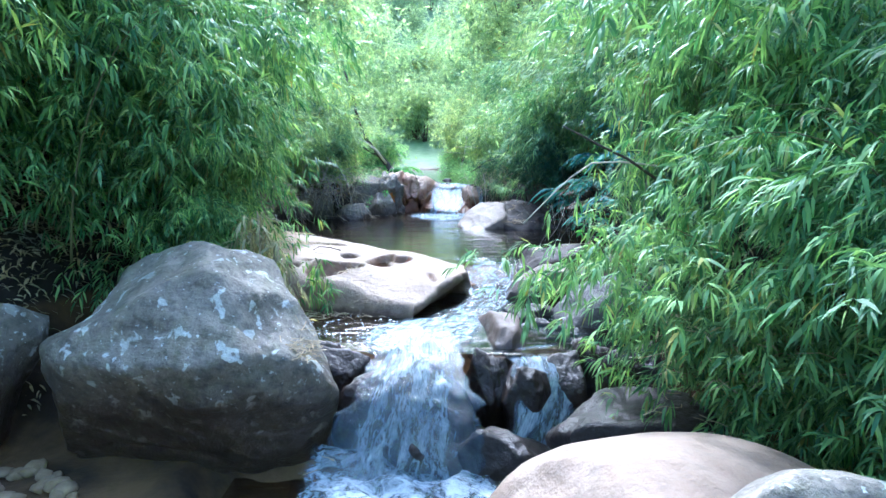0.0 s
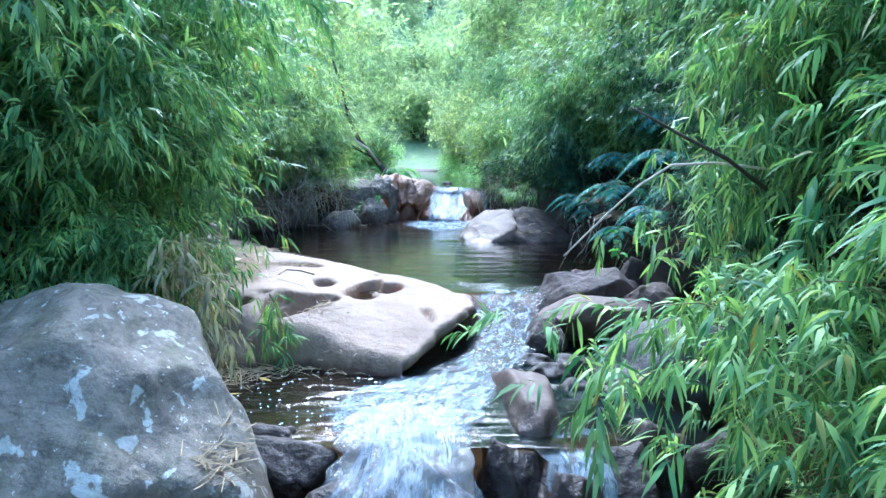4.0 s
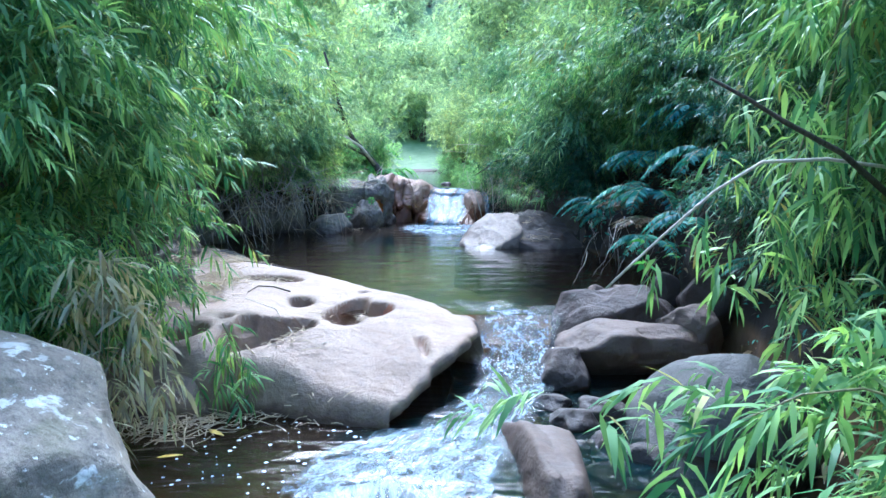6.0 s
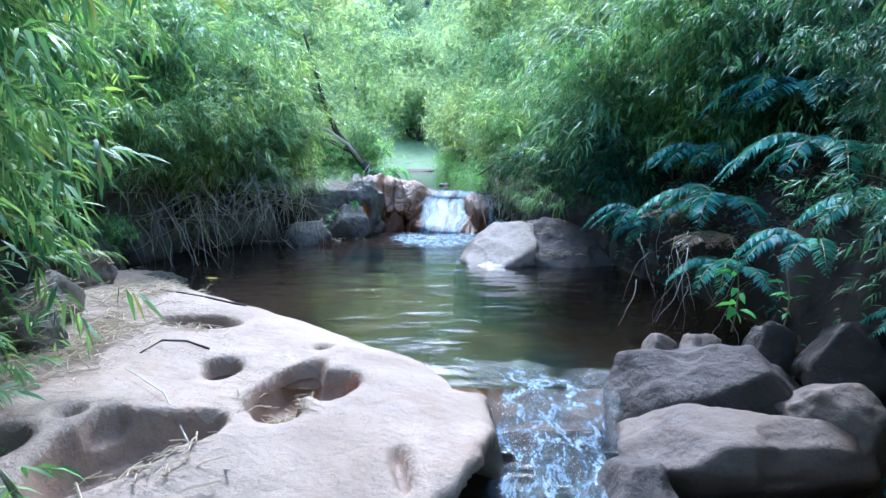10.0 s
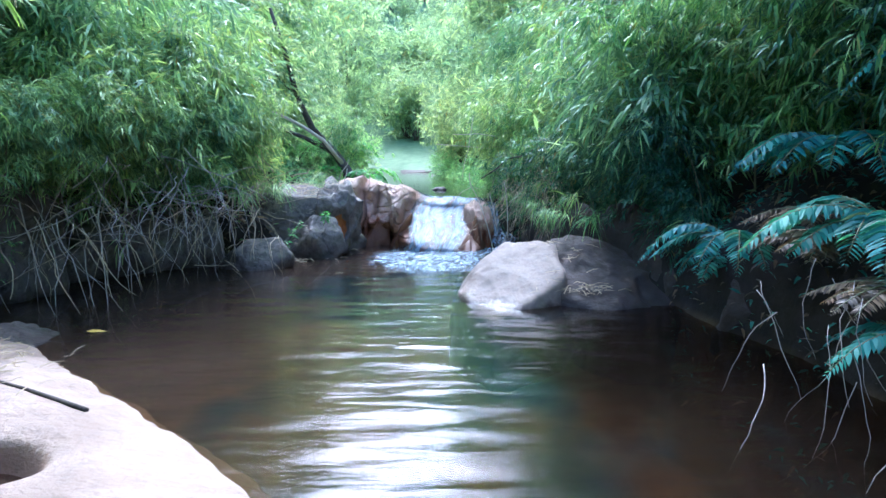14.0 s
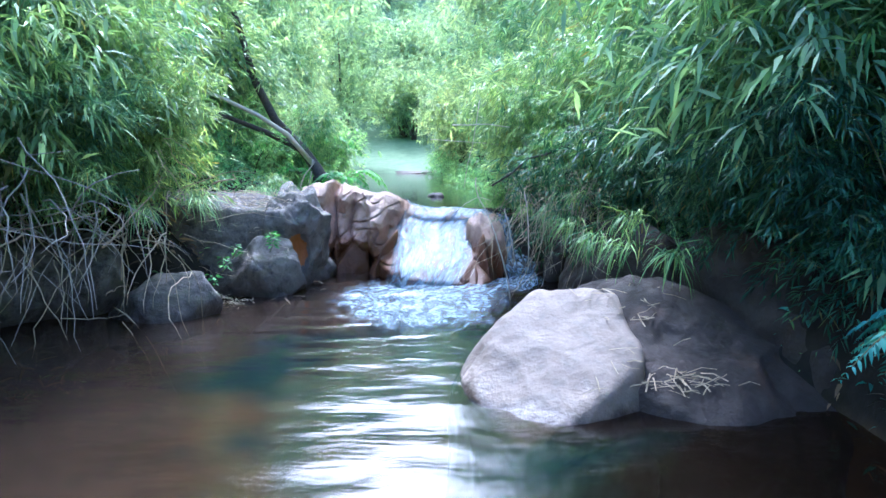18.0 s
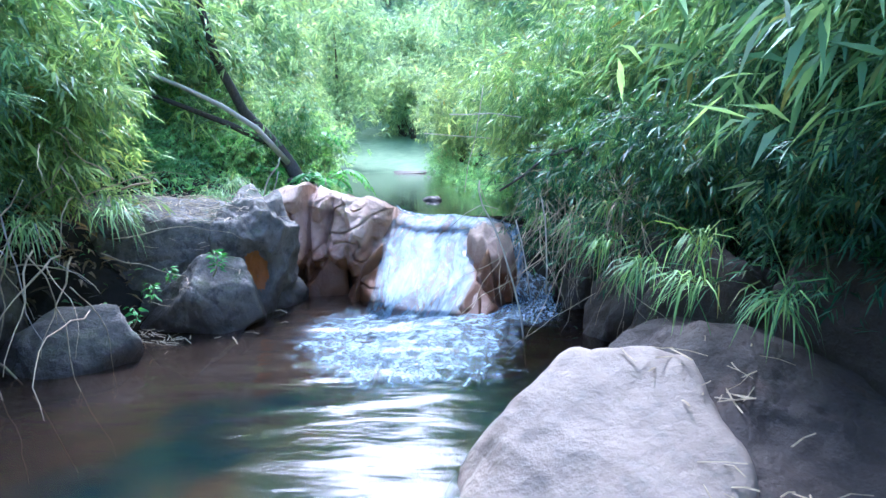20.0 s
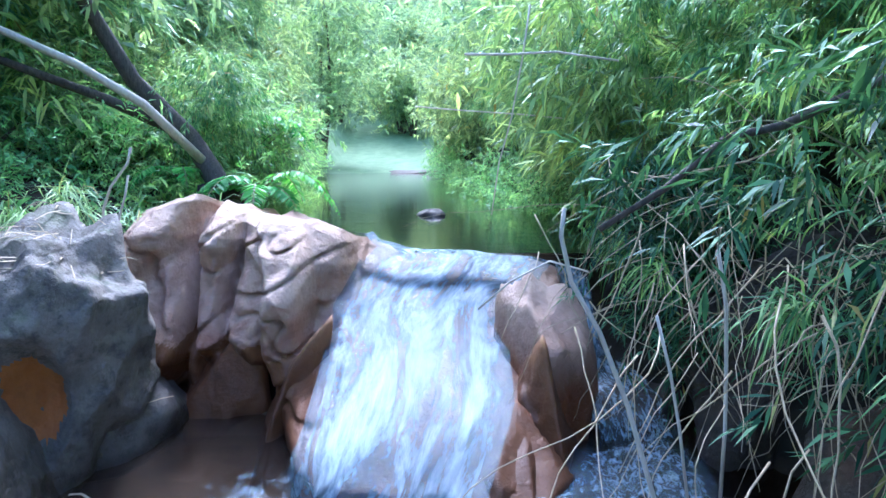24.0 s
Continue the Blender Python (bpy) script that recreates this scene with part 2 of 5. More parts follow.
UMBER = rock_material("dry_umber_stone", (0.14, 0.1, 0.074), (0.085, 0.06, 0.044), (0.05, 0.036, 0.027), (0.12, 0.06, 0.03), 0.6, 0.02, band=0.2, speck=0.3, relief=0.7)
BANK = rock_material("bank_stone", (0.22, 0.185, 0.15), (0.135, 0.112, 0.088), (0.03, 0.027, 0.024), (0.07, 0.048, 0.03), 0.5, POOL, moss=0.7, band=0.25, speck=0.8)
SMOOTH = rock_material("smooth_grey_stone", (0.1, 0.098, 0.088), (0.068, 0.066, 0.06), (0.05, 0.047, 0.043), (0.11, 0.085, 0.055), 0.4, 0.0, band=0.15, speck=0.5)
SOIL = plain_material("dark_bank_soil", (0.009, 0.007, 0.005), (0.032, 0.024, 0.016), 5, 0.95, relief=0.9)


def ground_material():
    """Dark soil on the banks of the stream, passing into a grassy hillside far up the valley."""
    m = Mat("soil_and_far_grass")
    v = m.coords()
    soil = m.ramp(m.noise(v, 5, 6, 0.65), ((0.3, (0.009, 0.007, 0.005)), (0.7, (0.032, 0.024, 0.016))))
    grassy = m.ramp(m.noise(v, 1.7, 8, 0.75), ((0.3, (0.1, 0.18, 0.08)), (0.7, (0.22, 0.31, 0.16))))
    geo = m.t.nodes.new("ShaderNodeNewGeometry")
    pos = m.t.nodes.new("ShaderNodeSeparateXYZ")
    m.link(geo.outputs["Position"], pos.inputs[0])
    far = m.math("ADD", m.math("MULTIPLY", pos.outputs[1], 0.08), m.math("MULTIPLY", m.noise(v, 0.4, 4), 1.0))
    silt = m.ramp(m.noise(v, 1.6, 5, 0.6), ((0.36, (0.03, 0.02, 0.011)), (0.62, (0.16, 0.095, 0.04))))
    soil = m.mix(m.ramp(m.math("MULTIPLY", m.math("SUBTRACT", pos.outputs[2], POOL - 0.02), 12.0), ((0.0, (1,)), (1.0, (0,)))), soil, silt)
    col = m.mix(m.ramp(m.math("SUBTRACT", far, 2.1), ((0.0, (0,)), (1.0, (1,)))), soil, grassy)
    return m.done(col, 0.95, m.bump(m.noise(v, 20, 5), 0.9, 0.01))


GROUND = ground_material()
BAMBOO = leaf_material("bamboo_leaf", (0.07, 0.19, 0.085), (0.38, 0.57, 0.22))
# paled copy of the bamboo leaf: haze and open skylight put into the colour
BAMBOO_FAR = leaf_material("bamboo_leaf_far_hazed", (0.15, 0.27, 0.15), (0.47, 0.63, 0.31), thin=0.34)
# tree foliage with the valley's haze put into its pale colour
HAZY_TREE = leaf_material("hazy_tree_leaf", (0.2, 0.3, 0.2), (0.4, 0.52, 0.34), dried=0.02, thin=0.5)
# bamboo leaf darkened in colour to carry the shade of the right bank
SHADED_LEAF = leaf_material("shaded_bamboo_leaf", (0.02, 0.07, 0.05), (0.12, 0.26, 0.15), thin=0.2)
FERN = leaf_material("fern_leaf", (0.05, 0.2, 0.19), (0.14, 0.38, 0.36), dried=0.02, gloss=0.15)
STRAW_LEAF = leaf_material("dry_bamboo_leaf", (0.46, 0.36, 0.23), (0.76, 0.64, 0.45), dried=0.0, gloss=0.2)
DEAD_LEAF = leaf_material("dead_fern_leaf", (0.08, 0.055, 0.04), (0.27, 0.19, 0.13), dried=0.0, gloss=0.3)
BUSH_LEAF = leaf_material("bush_leaf", (0.2, 0.42, 0.18), (0.44, 0.66, 0.32), dried=0.0, thin=0.45)
BROAD = leaf_material("broad_leaf", (0.07, 0.26, 0.06), (0.2, 0.5, 0.12), dried=0.0)
CULM = plain_material("bamboo_culm", (0.12, 0.13, 0.05), (0.24, 0.22, 0.1), 12, 0.5, (6, 6, 1))
BARK = plain_material("dark_bark", (0.035, 0.028, 0.022), (0.11, 0.09, 0.07), 18, 0.9, (5, 5, 1))
STRAW = plain_material("dry_straw", (0.3, 0.22, 0.12), (0.55, 0.44, 0.28), 20, 0.8)
DEAD = plain_material("dead_twig", (0.28, 0.235, 0.19), (0.54, 0.47, 0.39), 20, 0.85)
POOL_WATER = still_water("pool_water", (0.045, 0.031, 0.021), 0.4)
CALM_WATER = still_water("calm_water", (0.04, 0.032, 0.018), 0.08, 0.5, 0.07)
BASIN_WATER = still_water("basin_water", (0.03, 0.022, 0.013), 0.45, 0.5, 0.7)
FOAM = white_water("falling_water", (2.6, 2.6, 1), 0.42, 0.6, 0.3, 0.9, film=0.04, soft=3.6)
CHUTE = white_water("chute_water", (3.2, 7, 1), 0.46, 0.63, 0.05, 0.85, film=0.06, soft=3.0)
FROTH = white_water("froth", (6, 5, 1), 0.4, 0.62, 0.0, 0.94, film=0.0)
RIM = white_water("pool_froth", (9, 9, 1), 0.38, 0.65, 0.0, 0.92, film=0.0, soft=1.6)


# ---- builders ----
def mesh_of(name, verts, faces, material, smooth=True, uvs=None):
    me = bpy.data.meshes.new(name)
    me.from_pydata([tuple(p) for p in verts], [], faces)
    if uvs is not None:
        lay = me.uv_layers.new(name="UVMap")
        idx = np.empty(len(me.loops), dtype=np.int32)
        me.loops.foreach_get("vertex_index", idx)
        lay.data.foreach_set("uv", np.asarray(uvs, dtype=np.float32)[idx].ravel())
    me.materials.append(material)
    me.polygons.foreach_set("use_smooth", [smooth] * len(me.polygons))
    me.update()
    return me


def part(name, me, parent, label=""):
    ob = new(name, me)
    ob.parent = parent
    return tagged(ob, label)


def fbm(p, octaves=4, gain=0.5):
    s, a = 0.0, 1.0
    p = Vector(p)
    for _ in range(octaves):
        s += a * noise.noise(p)
        p, a = p * 2.03, a * gain
    return s


def grid_faces(nu, nv):
    i = np.arange(nu - 1)[:, None] * nv + np.arange(nv - 1)[None, :]
    return np.stack([i, i + nv, i + nv + 1, i + 1], -1).reshape(-1, 4).tolist()


SPHERES = {}


def ball(level):
    if level not in SPHERES:
        bm = bmesh.new()
        bmesh.ops.create_icosphere(bm, subdivisions=level, radius=1.0)
        SPHERES[level] = ([v.co.copy() for v in bm.verts], [[v.index for v in f.verts] for f in bm.faces])
        bm.free()
    return SPHERES[level]


def scallop(p, seed):
    """Hollow bowls that meet in sharp ridges: 0 at a bowl's bottom, about 1 on a ridge."""
    near = noise.voronoi(p + Vector((seed * 7.31, seed * 1.7, 0)))[0]
    return min(1.0, near[0] * near[0] * 1.6) - 0.5 * max(0.0, 0.12 - (near[1] - near[0]))


def rock(name, at, size, material, label, seed=0, planes=(), hard=26.0, rough=0.06, level=5, turn=0.0, tilt=(0, 0), category="boulder", group="", facets=12, hollow=None, bowls=0.0, lining=None, cell=1.7):
    """A boulder: the rounded meeting of planes (direction, distance), with lumps, ledges, cracks, pits and water-worn bowls."""
    rnd = random.Random(seed)
    cuts = [(Vector(n).normalized(), d) for n, d in planes]
    for k in range(facets):
        z = -1 + 2 * (k + 0.5) / facets
        a = k * 2.4 + rnd.uniform(-0.6, 0.6)
        r = math.sqrt(1 - z * z)
        cuts.append((Vector((r * math.cos(a), r * math.sin(a), z)), rnd.uniform(0.76, 1.04)))
    scoops = []
    if hollow:
        scoops.append((Vector(hollow[0]).normalized(), math.cos(hollow[1]), hollow[2]))
    for _ in range(5):
        c = Vector((rnd.uniform(-1, 1), rnd.uniform(-1, 0.4), rnd.uniform(-0.5, 1))).normalized()
        scoops.append((c, math.cos(rnd.uniform(0.35, 0.75)), rnd.uniform(0.05, 0.13) * (rough > 0.025)))
    dirs, faces = ball(level)
    off = Vector((seed * 3.7, seed * 1.3, 0))
    verts, inside = [], []
    for q in dirs:
        p = q * min(max(1e-9, sum(max(0.0, q.dot(n) / d) ** hard for n, d in cuts)) ** (-1 / hard), 1.4)
        for c, edge, deep in scoops:
            q2 = max(0.0, (q.dot(c) - edge) / (1 - edge))
            p = p * (1 - deep * q2 * (2 - q2))
        lump = fbm(p * 1.3 + off, 4) * rough - abs(fbm(p * 2.6 - off, 3)) * rough * 0.6
        crack = 1 - min(1.0, abs(noise.noise(p * 1.1 + off * 2)) * 14)
        if bowls:
            lump += bowls * (scallop(p * cell, seed) - 0.5)
        p = p * (1 + lump - 0.03 * crack * crack)
        verts.append((p.x * size[0], p.y * size[1], p.z * size[2]))
        inside.append(bool(lining) and q.dot(scoops[0][0]) > scoops[0][1] + 0.25 * (1 - scoops[0][1]) + 0.05 * noise.noise(p * 4))
    me = mesh_of(name, verts, faces, material)
    if lining:
        me.materials.append(lining)
        for poly in me.polygons:
            poly.material_index = int(all(inside[i] for i in poly.vertices))
    ob = new(name, me)
    ob.matrix_basis = pose(*at, tilt[0], tilt[1], turn)
    return tagged(ob, label, category, group)


def tube(name, points, radii, material, sides=6):
    """A tapered round stem along points."""
    pts = [Vector(p) for p in points]
    verts, faces = [], []
    for i, p in enumerate(pts):
        t = (pts[min(i + 1, len(pts) - 1)] - pts[max(i - 1, 0)]).normalized()
        a = t.cross(Vector((0.31, 0.87, 0.21))).normalized()
        b = t.cross(a)
        for k in range(sides):
            w = 2 * math.pi * k / sides
            verts.append(p + (a * math.cos(w) + b * math.sin(w)) * radii[i])
    for i in range(len(pts) - 1):
        for k in range(sides):
            faces.append((i * sides + k, i * sides + (k + 1) % sides, (i + 1) * sides + (k + 1) % sides, (i + 1) * sides + k))
    faces.append(tuple(range(sides))[::-1])
    faces.append(tuple((len(pts) - 1) * sides + k for k in range(sides)))
    return mesh_of(name, verts, faces, material)


def unit(a):
    return a / np.maximum(np.linalg.norm(a, axis=-1, keepdims=True), 1e-9)


def leaves_mesh(name, base, way, length, width, droop, material, fine=True, rng=None):
    """Many lance-shaped leaves, each folded and drooping, as one mesh."""
    n = len(base)
    ref = unit(rng.normal(size=(n, 3)) * 0.45 + np.array([0, 0, 1.0]))
    side = unit(np.cross(way, ref))
    way2 = unit(way + np.array([0, 0, -1.0]) * droop[:, None])
    way3 = unit(way2 + np.array([0, 0, -1.0]) * droop[:, None])
    L, W = length[:, None], width[:, None]
    if fine:
        a = base + way * L * 0.28
        b = a + way2 * L * 0.37
        c = b + way3 * L * 0.35
        pts = np.stack([base, a - side * W * 0.5, a + side * W * 0.5, b - side * W * 0.36, b + side * W * 0.36, c], 1).reshape(-1, 3)
        k = np.arange(n) * 6
        loops = np.stack([k, k + 1, k + 2, k + 1, k + 3, k + 4, k + 2, k + 3, k + 5, k + 4], 1).ravel()
        starts = (np.arange(n)[:, None] * 10 + np.array([0, 3, 7])).ravel()
    else:
        a = base + way * L * 0.4
        c = a + way2 * L * 0.6
        pts = np.stack([base, a - side * W * 0.5, c, a + side * W * 0.5], 1).reshape(-1, 3)
        k = np.arange(n) * 4
        loops = np.stack([k, k + 1, k + 2, k + 3], 1).ravel()
        starts = np.arange(n) * 4
    me = bpy.data.meshes.new(name)
    me.vertices.add(len(pts))
    me.vertices.foreach_set("co", pts.astype(np.float32).ravel())
    me.loops.add(len(loops))
    me.loops.foreach_set("vertex_index", loops.astype(np.int32))
    me.polygons.add(len(starts))
    me.polygons.foreach_set("loop_start", starts.astype(np.int32))
    me.update(calc_edges=True)
    me.materials.append(material)
    return me


def sprays(rng, at, heading, per, twig, leaf, spread=0.75):
    """Leaves of many sprays: each a short twig with leaves to both sides. Gives base, way, length, width, droop."""
    n = len(at)
    k = np.arange(per)
    side = unit(np.cross(heading, unit(rng.normal(size=(n, 3)) + np.array([0, 0, 1.2]))))
    along = (k + 0.6) / per
    sign = np.where(k % 2 == 0, 1.0, -1.0)
    sign[-1] = 0.1
    ang = spread * (1.15 - 0.75 * along)
    base = at[:, None] + heading[:, None] * (twig * along)[None, :, None]
    way = heading[:, None] * np.cos(ang)[None, :, None] + side[:, None] * (np.sin(ang) * sign)[None, :, None]
    way = unit(way + rng.normal(size=(n, per, 3)) * 0.16)
    size = leaf * rng.uniform(0.6, 1.2, size=(n, per))
    return base.reshape(-1, 3), way.reshape(-1, 3), size.ravel(), (size * rng.uniform(0.1, 0.15, size=size.shape)).ravel(), rng.uniform(0.15, 0.75, size=n * per)


def bamboo(seed, culms, height, reach, leaf, per, fine, material, label, density=1.0, low=0.18):
    """A bamboo clump whose culms arch towards local +x and hang down in leafy curtains."""
    rng = np.random.default_rng(seed)
    root = new("bamboo_clump")
    tagged(root, label, "bamboo", "bamboo along the banks")
    at, way = [], []
    for c in range(culms):
        a = rng.normal(0, 0.55)
        lean = np.array([math.cos(a), math.sin(a), 0]) * reach * rng.uniform(0.45, 1.15)
        h = height * rng.uniform(0.65, 1.1)
        foot = np.array([rng.normal(0, 0.22), rng.normal(0, 0.35), 0])
        s = np.linspace(0, 1, 12)[:, None]
        line = foot + lean * s ** 1.6 + np.array([0, 0, h]) * (1.55 * s - 0.75 * s ** 2.6)
        r = 0.011 * (height / 2.5) ** 0.5 * (1 - 0.85 * s[:, 0])
        part("culm", tube("culm", line, r, CULM, 5), root)
        for s0 in np.linspace(low, 1, int(13 * density) + 2):
            p = np.array([np.interp(s0, s[:, 0], line[:, i]) for i in range(3)])
            for _ in range(4):
                if rng.random() < 0.45:
                    continue
                ah = rng.uniform(0, 2 * math.pi)
                out = unit(np.array([math.cos(ah) + 0.35 * lean[0] / reach, math.sin(ah) + 0.35 * lean[1] / reach, rng.uniform(-0.5, 0.4)]))
                length = rng.uniform(0.12, 0.9) * height / 2.6
                for f in np.linspace(0.45, 1.05, 6):
                    at.append(p + out * length * f + np.array([0, 0, -0.5 * length * f * f]) + rng.normal(0, 0.05, 3))
                    way.append(unit(out * 0.7 + rng.normal(0, 0.45, 3) + np.array([0, 0, -0.45])))
    at, way = np.array(at), np.array(way)
    b, w, l, wd, d = sprays(rng, at, way, per, leaf * 0.9, leaf)
    part("foliage", leaves_mesh("foliage", b, w, l, wd, d, material, fine, rng), root)
    return root


def crown(seed, size, count, leaf, material, label, name="shrub", category="shrub", per=6, trunk=True, group="shrubs on the slopes"):
    """A shrub or tree: a trunk with limbs, and leaf sprays in uneven tufts with gaps."""
    rng = np.random.default_rng(seed)
    root = new(name)
    tagged(root, label, category, group)
    tufts = int(12 + size[2] * 2)
    centre = unit(rng.normal(size=(tufts, 3))) * rng.uniform(0.35, 1.0, size=(tufts, 1)) * np.array(size) * np.array([0.5, 0.5, 0.42]) + np.array([0, 0, size[2] * 0.58])
    if trunk:
        for c in centre[:6]:
            mid = c * np.array([0.25, 0.25, 0.5]) + rng.normal(0, 0.06, 3) * size[0]
            q = np.linspace(0, 1, 7)[:, None]
            line = (1 - q) ** 2 * np.zeros(3) + 2 * q * (1 - q) * mid + q ** 2 * c
            part("limb", tube("limb", line, 0.022 * size[2] ** 0.8 * (1.05 - q[:, 0]), BARK, 5), root)
    which = rng.integers(0, tufts, count // per)
    at = centre[which] + rng.normal(size=(len(which), 3)) * np.array(size) * 0.14
    way = unit(rng.normal(size=(len(which), 3)) + (at - np.array([0, 0, size[2] * 0.5])) * 0.8 / max(size) + np.array([0, 0, -0.2]))
    b, w, l, wd, d = sprays(rng, at, way, per, leaf * 1.1, leaf, 0.95)
    part("foliage", leaves_mesh("foliage", b, w, l, wd * 1.9, d, material, False, rng), root)
    return root


# ---- the ground ----
EDGE_Y = [-30, 0, 3, 4.5, 5.5, 6.5, 7.5, 9, 10, 11, 12, 12.6, 13.2, 13.8, 15, 17, 20, 24, 30, 40, 60]
EDGE_L = [-4, -3.6, -3.4, -3.3, -3.0, -2.6, -2.8, -3.3, -3.6, -3.7, -3.3, -2.7, -2.2, -1.6, -1.5, -1.7, -2.1, -2.8, -3.8, -5, -6]
EDGE_R = [3, 2.4, 2.2, 2.0, 1.9, 2.0, 2.1, 2.1, 2.0, 1.8, 1.6, 1.4, 1.3, 1.25, 1.2, 1.3, 1.15, 0.8, 0.4, 0.2, 0]
BED_Y = [-30, 3.6, 4.3, 5.0, 6.2, 7.2, 8.2, 13.2, 14.2, 15.2, 16, 30, 42, 56, 75, 110, 150]
BED_Z = [-1.1, -0.95, -0.6, -0.22, -0.2, 0.0, -0.3, -0.25, 0.1, 0.6, 0.62, 0.7, 1.2, 4.0, 12.0, 34.0, 60.0]


def ground_height(x, y):
    left, right = np.interp(y, EDGE_Y, EDGE_L), np.interp(y, EDGE_Y, EDGE_R)
    bed = np.interp(y, BED_Y, BED_Z)
    if x > 0:
        lift = np.interp(y, [0, 4, 6, 7.5, 10.3, 11.5, 14, 16], [0.35, 0.55, 0.6, 1.0, 1.0, 0.75, 0.7, 0.35])
    else:
        lift = np.interp(y, [0, 4, 6, 8, 10, 12.5, 14, 16], [0.35, 0.55, 0.75, 0.6, 0.85, 0.85, 0.7, 0.35])
    wob = 0.28 * noise.noise(Vector((y * 0.9, x * 0.1, 3.3))) + 0.12 * noise.noise(Vector((y * 2.7, x * 0.3, 1.3)))
    left, right = left + wob, right + wob
    s = max(left - x, x - right, 0.0)
    toe = max(0.0, min(1.0, s / 0.3))
    toe = toe * toe * (3 - 2 * toe)
    steep = 0.95 if x > 0 else np.interp(y, [12.6, 13.6, 18.5, 21], [0.95, 0.3, 0.3, 0.95])
    h = bed + toe * lift + min(s, 3.5) * steep + max(0.0, s - 3.5) * 0.5 * max(0.25, 1 - s / 90)
    bar = max(0.0, min(1.0, (-1.25 - x) / 0.5)) * max(0.0, min(1.0, (4.9 - y) / 0.5))
    h = max(h, -1.2 + 0.6 * bar) if bar else h
    n = noise.noise(Vector((x * 0.7, y * 0.7, 0.3))) * 0.16 + noise.noise(Vector((x * 2.3, y * 2.3, 4.1))) * 0.06
    n += 0.09 * fbm((x * 3.1, y * 3.1, 1.7), 3)
    return h + n * (0.5 + toe) + (noise.noise(Vector((x * 0.06, y * 0.06, 9))) * 4.0 * min(1.0, s / 15))


def build_ground():
    xs = np.concatenate([-np.geomspace(140, 5, 34), np.linspace(-4.8, 4.8, 97), np.geomspace(5, 140, 34)])
    ys = np.concatenate([np.linspace(-60, -1, 24), np.linspace(-0.8, 20, 190), np.geomspace(20.3, 260, 60)])
    v = [(x, y, ground_height(x, y)) for x in xs for y in ys]
    ob = new("ground", mesh_of("ground", v, grid_faces(len(xs), len(ys)), GROUND))
    tagged(ob, "dark damp soil of the stream bed and the wooded banks", "ground", kind="structure")


build_ground()


def sheet(name, x0, x1, y0, y1, z, step, material, label, wave=0.005):
    xs, ys = np.arange(x0, x1 + step, step), np.arange(y0, y1 + step, step)
    v = []
    for x in xs:
        for y in ys:
            a = wave * (1 + 2.2 * math.exp(-((y - 13.6) / 1.1) ** 2 - ((x + 0.1) / 1.2) ** 2))
            v.append((x, y, z + a * (noise.noise(Vector((x * 2.1, y * 6.5, z))) + 0.45 * noise.noise(Vector((x * 4.5, y * 14, z + 3))))))
    ob = new(name, mesh_of(name, v, grid_faces(len(xs), len(ys)), material))
    return tagged(ob, label, "water", kind="structure")


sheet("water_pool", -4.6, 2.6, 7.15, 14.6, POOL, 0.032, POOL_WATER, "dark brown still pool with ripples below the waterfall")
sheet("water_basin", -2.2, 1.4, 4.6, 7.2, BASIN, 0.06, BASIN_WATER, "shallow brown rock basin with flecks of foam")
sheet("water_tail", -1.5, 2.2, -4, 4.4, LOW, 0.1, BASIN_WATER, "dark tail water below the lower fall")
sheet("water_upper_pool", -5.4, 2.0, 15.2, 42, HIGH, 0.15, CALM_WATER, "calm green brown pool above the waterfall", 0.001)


# ---- the sandstone slab ----
SLAB_EDGE = [(-2.7, 10.05), (-1.76, 9.2), (-1.2, 8.75), (-0.88, 8.5), (-0.6, 8.18), (-0.28, 7.9), (0.04, 7.6), (0.19, 7.35), (0.27, 7.1), (0.3, 6.7),
             (0.22, 6.4), (0.0, 6.05), (-0.27, 5.62), (-0.6, 5.7), (-1.0, 5.84), (-1.35, 5.85), (-1.75, 5.95), (-2.15, 6.2), (-2.6, 6.9), (-3.0, 8.0), (-3.3, 9.6)]
HOLES = [(-1.57, 8.06, 0.28, 0.19, 0.15, 0), (-1.12, 7.24, 0.1, 0.16, 0.13, 0), (-0.72, 7.0, 0.15, 0.36, 0.19, -15), (-0.5, 7.02, 0.14, 0.17, 0.16, 0), (-0.7, 6.74, 0.11, 0.17, 0.21, 0),
         (-1.2, 6.3, 0.21, 0.32, 0.23, -28), (-0.98, 6.48, 0.12, 0.18, 0.2, -20), (-1.31, 6.42, 0.08, 0.16, 0.13, 0), (-1.62, 6.25, 0.12, 0.15, 0.16, 10), (-0.65, 7.58, 0.045, 0.07, 0.05, 0),
         (-1.48, 6.5, 0.06, 0.06, 0.05, 30), (-0.12, 6.32, 0.035, 0.15, 0.04, 12)]


def edge_distance(x, y, poly):
    """Signed distance to a closed outline (positive inside), and the nearest side's number."""
    best, inside, which = 1e9, False, 0
    for k, ((ax, ay), (bx, by)) in enumerate(zip(poly, poly[1:] + poly[:1])):
        dx, dy = bx - ax, by - ay
        t = max(0.0, min(1.0, ((x - ax) * dx + (y - ay) * dy) / (dx * dx + dy * dy)))
        d = math.hypot(x - ax - t * dx, y - ay - t * dy)
        if d < best:
            best, which = d, k
        if (ay > y) != (by > y) and x < ax + (y - ay) / (by - ay) * (bx - ax):
            inside = not inside
    return (best if inside else -best), which


